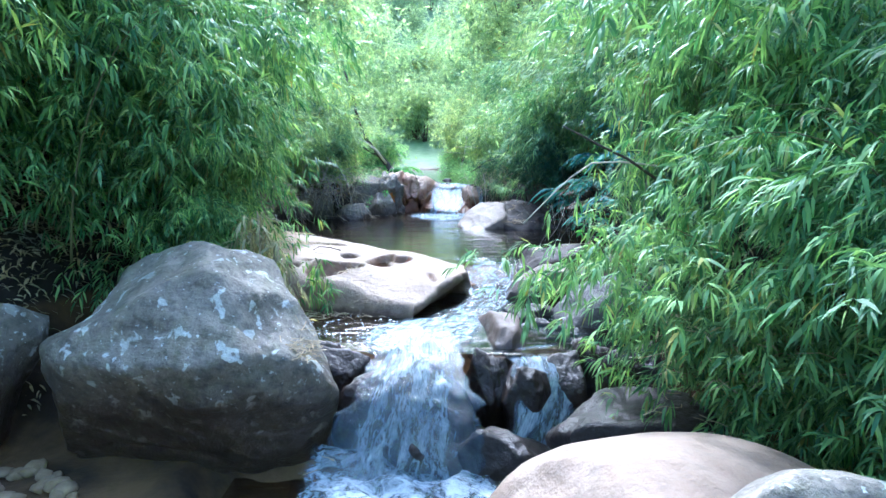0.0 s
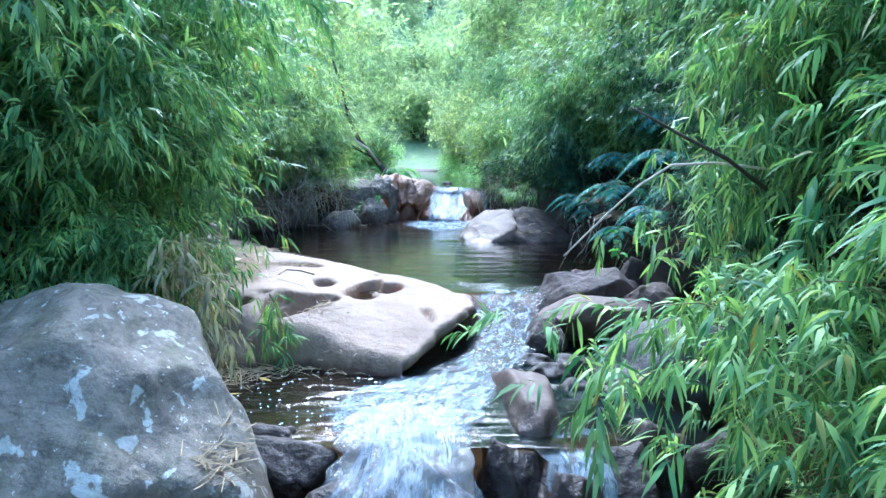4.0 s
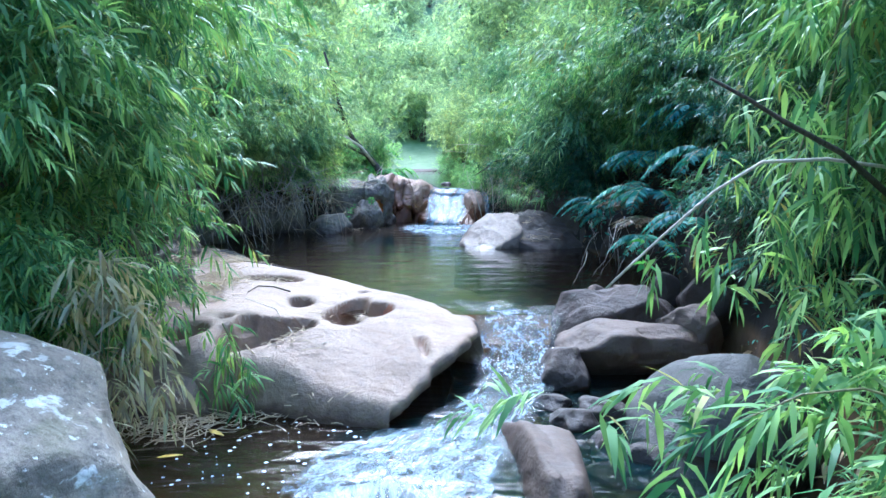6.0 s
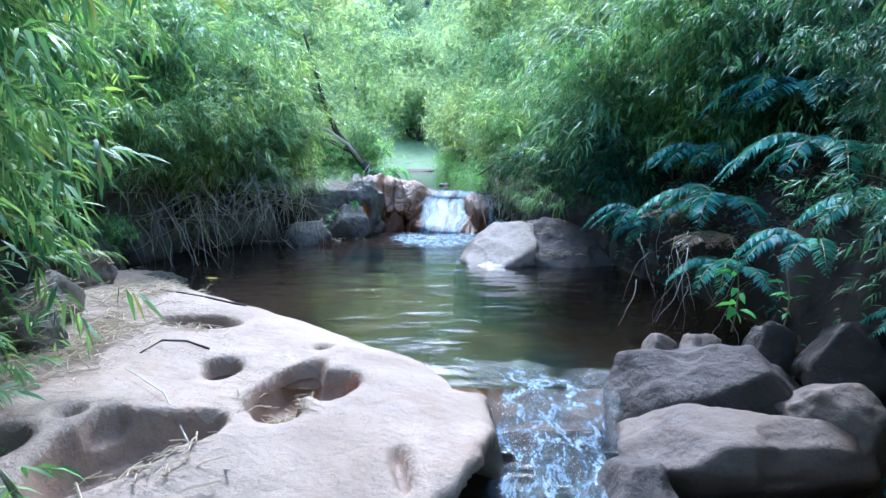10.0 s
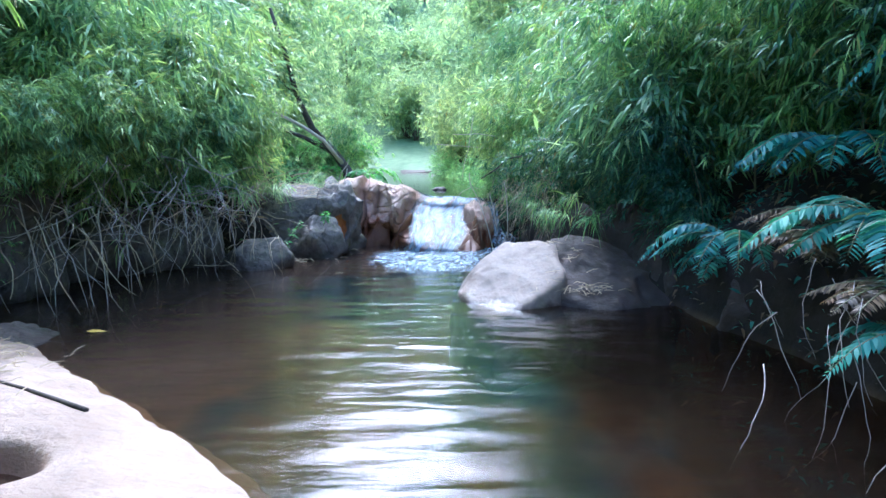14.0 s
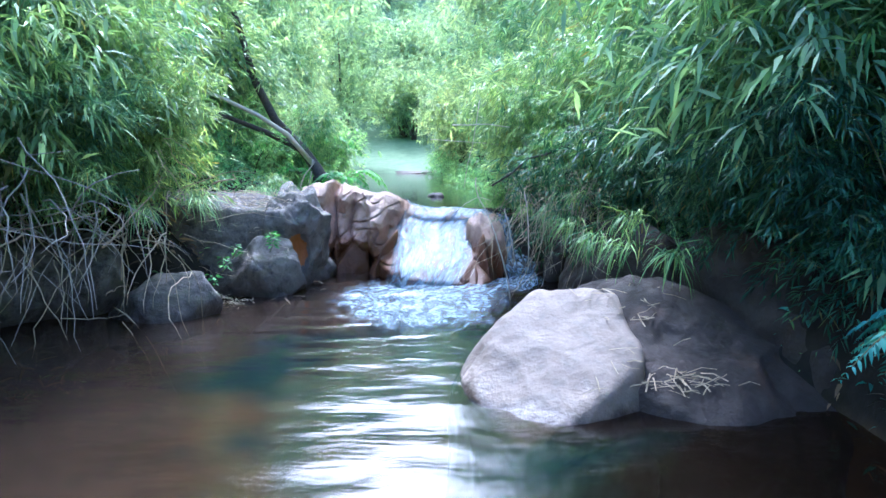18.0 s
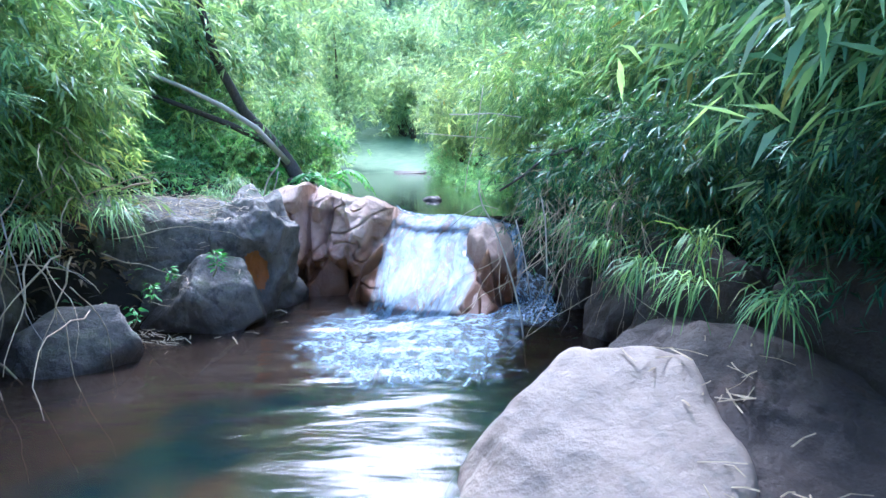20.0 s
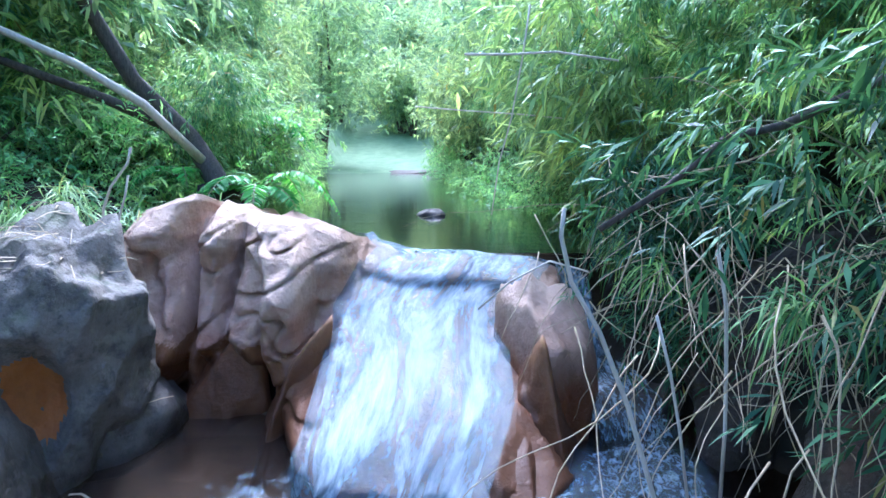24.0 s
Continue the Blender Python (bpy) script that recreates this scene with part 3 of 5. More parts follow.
def slab_top(x, y):
    h = 0.42 - 0.02 * (y - 7) + 0.06 * (-1.0 - x)
    h -= 0.25 * max(0.0, (6.55 - y) / 0.9) ** 1.3 * max(0.0, min(1.0, (x + 1.5) / 0.8))
    h += 0.06 * noise.noise(Vector((x * 1.25, y * 1.25, 2))) + 0.014 * noise.noise(Vector((x * 3, y * 3, 5)))
    h += 0.02 * max(0.0, noise.noise(Vector((x * 1.7 + y, y * 0.9, 15))))
    cut = dip = 0.0
    for hx, hy_, rx, ry, deep, turn in HOLES:
        c, s = math.cos(radians(turn)), math.sin(radians(turn))
        u, w = ((x - hx) * c + (y - hy_) * s) / rx, (-(x - hx) * s + (y - hy_) * c) / ry
        q = math.hypot(u, w) + 0.16 * noise.noise(Vector((x * 5, y * 5, 7)))
        k = max(0.0, min(1.0, (1.05 - q) / 0.42))
        cut = max(cut, deep * k * k * (3 - 2 * k) * (1 - 0.15 * min(1.0, q)))
        dip = max(dip, 0.018 * max(0.0, min(1.0, (1.5 - q) / 0.6)))
    return h - cut - dip, cut


def build_slab():
    xs, ys = np.arange(-3.4, 0.5, 0.019), np.arange(5.3, 10.5, 0.021)
    sides = {8: 0.1, 9: 0.06, 10: 0.05, 11: 0.05, 12: 0.12, 13: 0.16, 14: 0.16}
    v, hollowed = [], []
    for x in xs:
        for y in ys:
            d, k = edge_distance(x, y, SLAB_EDGE)
            d += 0.05 * noise.noise(Vector((x * 2.6, y * 2.6, 1))) + 0.02 * noise.noise(Vector((x * 9, y * 9, 1)))
            (top, cut), shoulder = slab_top(x, y), sides.get(k, 0.5 if k < 8 else 0.26)
            hollowed.append(cut > 0.004)
            if d > shoulder:
                z = top
            elif d > 0:
                q = 1 - d / shoulder
                low = 0.26 if k < 8 else min(top, 0.04 if k > 11 else top - 0.06)
                fall = 1 - math.sqrt(max(0.0, 1 - q * q))
                z = top - (top - low) * (0.5 * fall + 0.5 * q ** 1.6 if k < 8 else fall)
            else:
                low = 0.26 if k < 8 else min(top, 0.04 if k > 11 else top - 0.06)
                z = max(-0.55, low + d * 5)
            if d < 0 and k in (9, 10, 11):
                under = min(1.0, -d / 0.04)
                v.append((x - 0.26 * under, y + 0.16 * under, z))
                continue
            v.append((x, y, z))
    me = mesh_of("rock_slab", v, grid_faces(len(xs), len(ys)), SLAB)
    me.materials.append(SILT)
    me.materials.append(REDDISH)
    for poly in me.polygons:
        poly.material_index = int(sum(hollowed[i] for i in poly.vertices) > 2)
        if poly.material_index and math.hypot(poly.center.x + 0.44, poly.center.y - 7.02) + 0.05 * noise.noise(poly.center * 9) < 0.13:
            poly.material_index = 2
    ob = new("rock_slab", me)
    tagged(ob, "broad pale sandstone slab with round potholes beside the pool", "rock")


build_slab()

# ---- boulders ----
rock("lichen_boulder", (-1.78, 4.28, -0.02), (1.12, 0.92, 1.03), GREY, "huge grey boulder with white lichen spots beside the lower fall", 3,
     [((0.2, 0.25, 1), 0.93), ((0.66, -0.1, 0.72), 0.8), ((-0.5, -0.25, 0.85), 0.77), ((-0.95, 0, 0.4), 0.97), ((0.15, -0.8, 0.72), 0.84), ((-0.1, -0.8, -0.5), 0.5),
      ((0.4, -0.78, -0.45), 0.62), ((-0.85, -0.5, -0.12), 0.84), ((0.7, 0.7, 0.15), 0.72), ((0, 1, 0.2), 0.9), ((1, -0.1, 0.05), 0.98), ((0, 0, -1), 0.95)], 34, 0.075, 6, facets=10, bowls=0.05, cell=2.2)
rock("left_boulder", (-3.6, 4.0, 0.02), (0.68, 0.6, 0.74), GREY, "grey rounded boulder on the gravel beside a larger one", 5, [((0.3, -0.6, -0.7), 0.6)], rough=0.08)
rock("near_boulder", (0.95, 2.3, -0.1), (0.98, 0.62, 0.61), SLAB, "low pale flat-topped sandstone boulder below the lower fall", 7, [((0, 0, 1), 0.84), ((-0.5, 0, 0.9), 0.86), ((0.4, 0, 0.9), 0.86)], 9, 0.03)
rock("near_stone", (1.28, 1.75, 0.18), (0.5, 0.3, 0.36), GREY, "blue grey stone leaning on a pale boulder", 8)
rock("dark_ledge", (1.35, 3.65, -0.32), (0.62, 0.45, 0.42), BROWN, "flat dark brown ledge rock under the bamboo", 9, [((0, 0, 1), 0.8)])
rock("tip_boulder", (0.75, 11.3, 0.2), (0.62, 0.8, 0.6), PALE, "pale sloping sandstone boulder at the edge of the pool", 11,
     [((-0.15, -0.48, 0.86), 0.55), ((-0.63, -0.07, 0.77), 0.78), ((-0.95, -0.26, 0.19), 0.93), ((0.0, -0.97, 0.23), 0.94), ((-0.74, -0.66, 0.13), 0.9), ((0.37, -0.91, 0.16), 0.69), ((0.99, -0.13, 0.1), 0.75), ((0.0, 0.13, 0.99), 0.97), ((0.0, 0.8, 0.6), 0.96), ((-0.66, 0.6, 0.45), 0.74)], 34, 0.035, 6, facets=3, bowls=0.06, cell=1.5)
rock("shelf_rock", (1.6, 11.5, 0.1), (0.68, 0.95, 0.68), BROWN, "dark sloping rock shelf with dry twigs beside the pool", 12,
     [((0.0, -0.55, 0.84), 0.69), ((0.08, -0.95, 0.3), 0.82), ((-0.68, -0.54, 0.49), 1.1), ((0.0, 0.14, 0.99), 0.98)], 28, 0.08, 6, facets=5, bowls=0.08)
rock("brown_boulder", (1.4, 7.05, 0.27), (0.52, 0.36, 0.42), BROWN, "dark brown wet angular boulder at the pool outlet", 13,
     [((-0.28, -0.35, 0.9), 0.6), ((-0.85, -0.35, 0.4), 0.78), ((0.05, -1, 0.25), 0.72), ((0.75, -0.2, 0.6), 0.74), ((-0.1, -0.75, -0.6), 0.6), ((0.1, 0.6, 0.8), 0.74)], 46, 0.03, 5, facets=4)
rock("flat_stone", (1.24, 6.6, 0.16), (0.46, 0.3, 0.29), UMBER, "flat-topped brown boulder beside the cascade", 17, [((0, -0.05, 1), 0.74), ((0.1, -0.85, -0.6), 0.46), ((-0.7, -0.3, 0.7), 0.8), ((-0.5, -0.7, -0.5), 0.6), ((0.1, -1, 0.2), 0.8)], 40, 0.03, facets=5)
rock("snout_rock", (0.86, 6.45, 0.05), (0.2, 0.24, 0.2), BROWN, "low wet brown rock at the edge of the cascade", 18)
rock("round_stone", (1.82, 6.75, 0.3), (0.26, 0.22, 0.2), UMBER, "rounded brown stone wedged among boulders", 19, group="stones by the outlet")
rock("round_stone", (2.1, 7.1, 0.42), (0.26, 0.24, 0.26), BROWN, "rounded brown stone wedged among boulders", 23, group="stones by the outlet")
rock("upright_stone", (1.83, 7.35, 0.4), (0.13, 0.12, 0.2), BROWN, "small upright brown stone behind a boulder", 24, group="stones by the outlet", level=4)
rock("pebble_stone", (1.38, 7.75, 0.3), (0.1, 0.09, 0.12), UMBER, "small brown rounded stone at the water's edge", 25, group="stones by the outlet", level=4)
rock("pebble_stone", (1.6, 7.72, 0.3), (0.13, 0.11, 0.14), UMBER, "small brown rounded stone at the water's edge", 26, group="stones by the outlet", level=4)
rock("grey_boulder", (1.64, 5.72, 0.0), (0.68, 0.54, 0.52), SMOOTH, "large grey smooth boulder beside the cascade", 29, [((-0.7, -0.2, 0.7), 0.75)], 10, 0.03)
rock("ridge_rock", (0.5, 5.15, -0.18), (0.32, 0.72, 0.44), UMBER, "upright brown rock splitting the rapid", 31, [((0.15, 0.1, 1), 0.84), ((-0.8, -0.1, 0.55), 0.62), ((0.9, -0.1, 0.3), 0.72), ((0.05, -0.9, 0.45), 0.78), ((-0.5, -0.8, 0.2), 0.76), ((0.2, 0.8, 0.5), 0.8)], 40, 0.05, 5, facets=4, bowls=0.06)
rock("knob_stone", (-0.22, 4.88, 0.0), (0.15, 0.13, 0.11), BROWN, "small black wet stone in the rapid", 37, level=4)
rock("dome_rock", (-0.28, 4.35, -0.58), (0.56, 0.46, 0.66), BROWN, "dark round rock under the lower fall", 41, facets=24)
rock("step_rock", (0.62, 4.45, -0.3), (0.24, 0.26, 0.36), BROWN, "wet brown step rock beside the lower fall", 42)
rock("step_rock", (0.9, 4.6, -0.26), (0.22, 0.3, 0.36), BROWN, "wet brown step rock beside the lower fall", 44)
rock("step_rock", (0.42, 4.1, -0.62), (0.3, 0.3, 0.3), BROWN, "wet brown step rock beside the lower fall", 45)
rock("lip_rock", (0.36, 4.62, -0.28), (0.2, 0.24, 0.36), BROWN, "wet brown rock at the lip of the basin", 101, rough=0.09)
rock("lip_rock", (1.2, 4.72, -0.22), (0.26, 0.24, 0.34), BROWN, "wet brown rock at the lip of the basin", 102, rough=0.09)
rock("lip_rock", (1.55, 4.6, -0.25), (0.26, 0.3, 0.4), BROWN, "wet brown rock at the lip of the basin", 103, rough=0.09)
rock("lip_rock", (-0.95, 4.75, -0.12), (0.2, 0.2, 0.24), BROWN, "dark rock between the basin and a boulder", 104, rough=0.09)
rock("left_step_rock", (-0.82, 4.6, -0.12), (0.2, 0.22, 0.24), BROWN, "dark wet rock between the fall and a boulder", 46)
for k, (x, y, z, r) in enumerate([(0.78, 5.75, 0.02, 0.12), (0.9, 5.5, 0.0, 0.1), (0.72, 5.5, -0.02, 0.08), (0.98, 5.85, 0.04, 0.12), (0.82, 5.3, -0.04, 0.09), (0.68, 6.0, 0.03, 0.1), (1.05, 5.35, -0.02, 0.13)]):
    rock("wet_cobble", (x, y, z), (r * 1.3, r, r * 0.8), BROWN, "dark glossy wet cobble in a side channel", 60 + k, level=4, group="cobbles in the side channel", category="stone")
rock("pale_rock", (-1.66, 6.02, 0.02), (0.4, 0.32, 0.3), SLAB, "pale rounded rock at the foot of the slab", 48)
rock("bank_rock", (-1.95, 12.75, 0.36), (0.36, 0.32, 0.3), BANK, "blue grey rock at the foot of the bank", 43, [((0.3, -0.7, 0.6), 0.7), ((-0.2, -0.3, 0.9), 0.74)], 30, 0.08)
rock("bank_rock", (-1.4, 13.55, 0.46), (0.36, 0.38, 0.38), BANK, "violet grey angular rock at the foot of the bank", 47, [((0.35, -0.6, 0.7), 0.74), ((-0.6, -0.5, 0.6), 0.72), ((0.55, -0.8, 0.1), 0.76), ((-0.1, -0.9, -0.3), 0.7), ((0.1, 0.1, 1), 0.9)], 34, 0.06, 6, facets=5, bowls=0.06)
rock("ledge_boulder", (-1.98, 14.2, 0.64), (0.95, 0.85, 0.6), BANK, "grey ledge strewn with dry grass beside the waterfall", 53, [((0.1, -0.25, 1), 0.8), ((0.3, -1, 0.2), 0.72), ((-0.4, -0.9, 0.3), 0.75), ((0.8, -0.5, 0.1), 0.85)], 30, 0.08, 6, bowls=0.08)
rock("hollow_rock", (-1.22, 14.08, 0.68), (0.3, 0.42, 0.5), BANK, "dark hollowed rock with a rust face beside the waterfall", 54,
     [((0.4, -0.9, 0.1), 0.86), ((0, -0.2, 1), 0.9), ((0.9, -0.3, -0.2), 0.8)], 26, 0.1, 6, hollow=((0.3, -0.92, -0.12), 0.6, 0.45), bowls=0.22, lining=RUST, cell=1.9, facets=6)
# right-bank rocks take the dark stone: bamboo shade put into their colour
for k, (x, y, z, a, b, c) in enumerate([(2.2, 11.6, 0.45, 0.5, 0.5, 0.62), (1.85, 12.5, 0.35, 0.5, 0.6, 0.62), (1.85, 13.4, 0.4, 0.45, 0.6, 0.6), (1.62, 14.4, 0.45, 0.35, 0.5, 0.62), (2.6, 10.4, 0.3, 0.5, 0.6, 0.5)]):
    rock("shore_rock", (x, y, z), (a, b, c), BROWN, "rock along the foot of the bank, darkened in colour for the bamboo's shade", 70 + k, rough=0.13, facets=9, turn=40 * k, group="rocks along the shore")
for k, (x, y, z, a, b, c) in enumerate([(-4.0, 11.4, 0.7, 0.75, 0.6, 1.0), (-3.35, 12.4, 0.5, 0.8, 0.45, 0.6), (-2.75, 12.95, 0.45, 0.5, 0.35, 0.55), (-3.75, 10.2, 0.4, 0.5, 0.6, 0.45), (-2.75, 9.8, 0.22, 0.45, 0.3, 0.2), (-2.95, 9.1, 0.55, 0.28, 0.25, 0.2),
                                        (-2.5, 7.95, 0.5, 0.2, 0.34, 0.26), (-2.25, 7.45, 0.46, 0.16, 0.22, 0.2)]):
    rock("shore_rock", (x, y, z), (a, b, c), BANK, "dark rock along the foot of the bank", 80 + k, rough=0.13, facets=9, turn=30 * k, group="rocks along the shore")
rock("pool_stone", (0.12, 17.5, HIGH - 0.02), (0.14, 0.1, 0.09), BROWN, "small dark stone in the upper pool", 91, level=3)


# ---- the waterfall ----
PROFILE_S = [0.0, 0.14, 0.22, 0.27, 0.34, 0.55, 0.78, 1.0]
PROFILE_Y = [16.4, 15.5, 15.22, 15.1, 15.0, 14.86, 14.72, 14.6]
PROFILE_Z = [0.75, 0.9, 0.93, 0.9, 0.82, 0.52, 0.18, -0.15]
# pendant pillars of the dry face: centre at the top, lean, half width, how far they stand out, foot
PILLARS = [(-1.09, -0.02, 0.13, 0.36, 0.36), (-0.86, 0.04, 0.09, 0.26, 0.46), (-0.6, 0.0, 0.2, 0.34, 0.5), (-0.36, -0.06, 0.15, 0.26, 0.62), (-0.56, 0.22, 0.14, 0.46, -0.4)]


def bump_at(x, centre, half):
    q = max(0.0, 1 - ((x - centre) / half) ** 2)
    return q * q


def ledge(x, s, out=0.0):
    """The fall's rock face: water-worn pillars and bowls beside a stepped chute, and wedges that part the water."""
    y, z = np.interp(s, PROFILE_S, PROFILE_Y), np.interp(s, PROFILE_S, PROFILE_Z)
    rise = np.interp(x, [-1.5, -1.0, -0.6, -0.25, 0.0, 0.7, 0.95, 1.2], [0.24, 0.3, 0.24, 0.1, 0.03, 0.0, -0.08, -0.12])
    z += rise * max(0.0, min(1.0, (z + 0.2) / 1.0))
    face = max(0.0, min(1.0, (s - 0.2) / 0.12))
    low = max(0.0, min(1.0, (s - 0.36) / 0.3))
    col = 0.0
    for c, lean, half, deep, foot in PILLARS:
        u = 1 - abs(x - c - lean * (1.1 - z) + 0.03 * math.sin(9 * z + 7 * c)) / half
        if u > 0:
            taper = max(0.0, min(1.0, (z - foot) / 0.22 + 0.25 * u))
            col = max(col, deep * (1 - (1 - min(1.0, u * 1.5)) ** 2) * math.sqrt(taper))
    bowl = scallop(Vector((x * 3.1, z * 2.2, 0.4)), 4) * 0.24 + scallop(Vector((x * 6.5, z * 4.5, 0.4)), 9) * 0.1
    wedge = max(bump_at(x, 0.66, 0.22) * 0.42 * face * min(1.0, max(0.0, (1.0 - z) * 4)), bump_at(x, 0.42, 0.2) * 0.8 * max(0.0, min(1.0, (0.5 - z) * 6)))
    apron = np.interp(x, [-0.6, -0.2, 0.5, 0.85], [0, 1, 1, 0]) * (0.2 * face + 0.82 * low + 0.1 * math.tanh((0.55 - z) * 18))
    dry = np.interp(x, [-0.35, -0.1, 0.35, 0.55], [1, 0.25, 0.25, 0.7])
    rough = noise.noise(Vector((x * 4.2, s * 4.5, 3.5))) * 0.05 + noise.noise(Vector((x * 11, s * 11, 1.5))) * 0.02
    seam = abs(noise.noise(Vector((x * 3.4 + 0.8 * z, z * 6.5 - x * 2.2, 6.0))))
    rough += dry * (0.035 * abs(fbm((x * 6, z * 6, 2.0), 3)) - 0.05 * max(0.0, 1 - seam * 13))
    y -= (max(col, wedge, apron) + (bowl * dry + rough) * face) - 0.12 * face + 0.7 * out
    crest = 0.06 * scallop(Vector((x * 3, y * 2, 8)), 3) * (0.25 + (x < -0.2)) - 0.03
    return x, y, z + crest + out * 0.45


def build_ledge():
    xs, ss = np.linspace(-1.4, 0.87, 250), np.concatenate([np.linspace(0, 0.2, 30), np.linspace(0.205, 1, 170)])
    me = mesh_of("fall_ledge", [ledge(x, s) for x in xs for s in ss], grid_faces(250, 200), TAN)
    me.materials.append(WET_RUST)
    for poly in me.polygons:
        p = poly.center
        low = 0.62 + 0.3 * noise.noise(Vector((p.x * 2.6, 1.0, 4.0))) + 0.1 * noise.noise(p * 7)
        poly.material_index = int(p.z < low and (p.x < -0.3 or p.x > 0.28))
    ob = new("fall_ledge", me)
    tagged(ob, "fluted rust and tan sandstone ledge of the waterfall", "rock")
    for k, (x, y, z, a, b, c, lean, stone, cuts) in enumerate([
            (0.38, 13.84, 0.16, 0.19, 0.34, 0.34, 22, WET_RUST, [((-0.6, -0.8, 0.1), 0.6), ((0.6, -0.8, 0.1), 0.66), ((0, -0.5, 0.87), 0.72)]), (0.64, 14.4, 0.5, 0.16, 0.34, 0.46, -6, TAN, [((-0.7, -0.6, 0.4), 0.66), ((0.3, -0.9, -0.2), 0.62), ((0.2, -0.6, 0.75), 0.7)]),
            (0.62, 14.24, 0.3, 0.15, 0.3, 0.36, -10, WET_RUST, [((-0.4, -0.9, 0.3), 0.66), ((0.8, -0.6, 0.1), 0.7)]), (-0.5, 14.42, 0.2, 0.12, 0.3, 0.46, 16, WET_RUST, [((0.3, -0.95, 0.2), 0.6), ((-0.8, -0.5, 0.2), 0.7)]),
            (-0.78, 14.62, 0.3, 0.16, 0.22, 0.34, 0, WET_RUST, [((0, -1, 0.1), 0.7)])]):
        wedge = rock("wedge", (x, y, z), (a, b, c), stone, "", 160 + k, cuts, 34, 0.03, 5, 0, (-10, lean), "", facets=5, bowls=0.05)
        wedge.parent = ob
    for name, across, span, label in (
            ("water_fall", (([0.1, 0.25, 0.45, 0.65, 1], [-0.4, -0.14, -0.3, -0.3, -0.55]), ([0.1, 0.25, 0.4, 0.55, 0.7, 1], [0.95, 0.78, 0.52, 0.48, 0.28, 0.26])), (0.1, 0.99), "white water sheeting down the ledge"),
            ("water_side_fall", (([0.1, 1], [0.8, 0.84]), ([0.1, 1], [0.96, 1.02])), (0.12, 0.62), "thin side fall at the edge of the ledge")):
        us, ss = np.linspace(0, 1, 90), np.linspace(*span, 110)
        v, uv = [], []
        for u in us:
            for s in ss:
                lo, hi = np.interp(s, *across[0]), np.interp(s, *across[1])
                x, y, z = ledge(lo + (hi - lo) * u, s, 0.055)
                v.append((x, y - 0.03 * noise.noise(Vector((x * 9, s * 4, 2))), z))
                uv.append((u, (s - span[0]) / (span[1] - span[0])))
        ob = new(name, mesh_of(name, v, grid_faces(90, 110), FOAM, uvs=uv))
        tagged(ob, label, "waterfall", kind="structure")


build_ledge()


def ribbon(name, rows, material, label, nu=40, nv=60, bulge=0.0, rough=0.02):
    """Running water between a left and a right bank line: rows of (left x, y, z, right x, y, z)."""
    rows = np.array(rows, dtype=float)
    t = np.linspace(0, len(rows) - 1, nv)
    v, uv = [], []
    for i in range(nu):
        u = i / (nu - 1)
        for tt in t:
            k = int(min(tt, len(rows) - 1.001))
            f = tt - k
            a, b, c, d = rows[max(0, k - 1)], rows[k], rows[k + 1], rows[min(len(rows) - 1, k + 2)]
            r = 0.5 * (2 * b + (c - a) * f + (2 * a - 5 * b + 4 * c - d) * f * f + (3 * b - a - 3 * c + d) * f ** 3)
            p = r[:3] * (1 - u) + r[3:] * u
            p[0] += 0.13 * (2 * u - 1) ** 3 * noise.noise(Vector((tt * 1.7, round(u), 5.0)))
            p[2] += bulge * 4 * u * (1 - u) + rough * fbm((p[0] * 5, p[1] * 5, p[2] * 5), 3)
            v.append(p)
            uv.append((u, tt / (len(rows) - 1)))
    ob = new(name, mesh_of(name, v, grid_faces(nu, nv), material, uvs=uv))
    return tagged(ob, label, "water", kind="structure")


ribbon("water_cascade", [(0.12, 7.6, 0.318, 1.0, 7.4, 0.318), (0.22, 7.3, 0.316, 0.95, 7.1, 0.31), (0.26, 7.0, 0.28, 0.88, 6.85, 0.27), (0.28, 6.75, 0.19, 0.82, 6.6, 0.16), (0.26, 6.45, 0.1, 0.74, 6.3, 0.1),
                         (0.14, 6.1, 0.075, 0.66, 6.0, 0.075), (-0.15, 5.65, 0.06, 0.5, 5.6, 0.06), (-0.5, 5.2, 0.055, 0.35, 5.1, 0.055)],
       CHUTE, "white water racing down between the slab and boulders", 50, 90, rough=0.03)
ribbon("water_rapid", [(-0.3, 5.75, 0.06, 0.5, 5.75, 0.06), (-0.7, 5.3, 0.06, 0.4, 5.3, 0.06), (-0.8, 4.95, 0.06, 0.3, 4.85, 0.06), (-0.62, 4.6, 0.055, 0.2, 4.62, 0.055)], FROTH, "frothy rapid across the basin")
TAIL = white_water("tail_froth", (5, 5, 1), 0.36, 0.56, 0.0, 0.95, (0,), film=0.0)
VEIL = white_water("veil_water", (7, 3.2, 1), 0.4, 0.66, 0.2, 0.85, (0,), film=0.2, soft=1.3)
ribbon("water_lower_fall", [(-0.6, 4.85, 0.05, 0.15, 4.85, 0.05), (-0.56, 4.62, 0.04, 0.14, 4.65, 0.04), (-0.6, 4.4, -0.02, 0.17, 4.42, -0.02), (-0.68, 4.2, -0.12, 0.22, 4.2, -0.12), (-0.75, 4.05, -0.28, 0.26, 4.02, -0.28),
                            (-0.82, 3.95, -0.46, 0.28, 3.92, -0.46), (-0.87, 3.88, -0.64, 0.28, 3.84, -0.64), (-0.9, 3.84, -0.8, 0.28, 3.8, -0.8)],
       VEIL, "veil of white water falling over a round rock", 70, 90, bulge=0.13, rough=0.03)
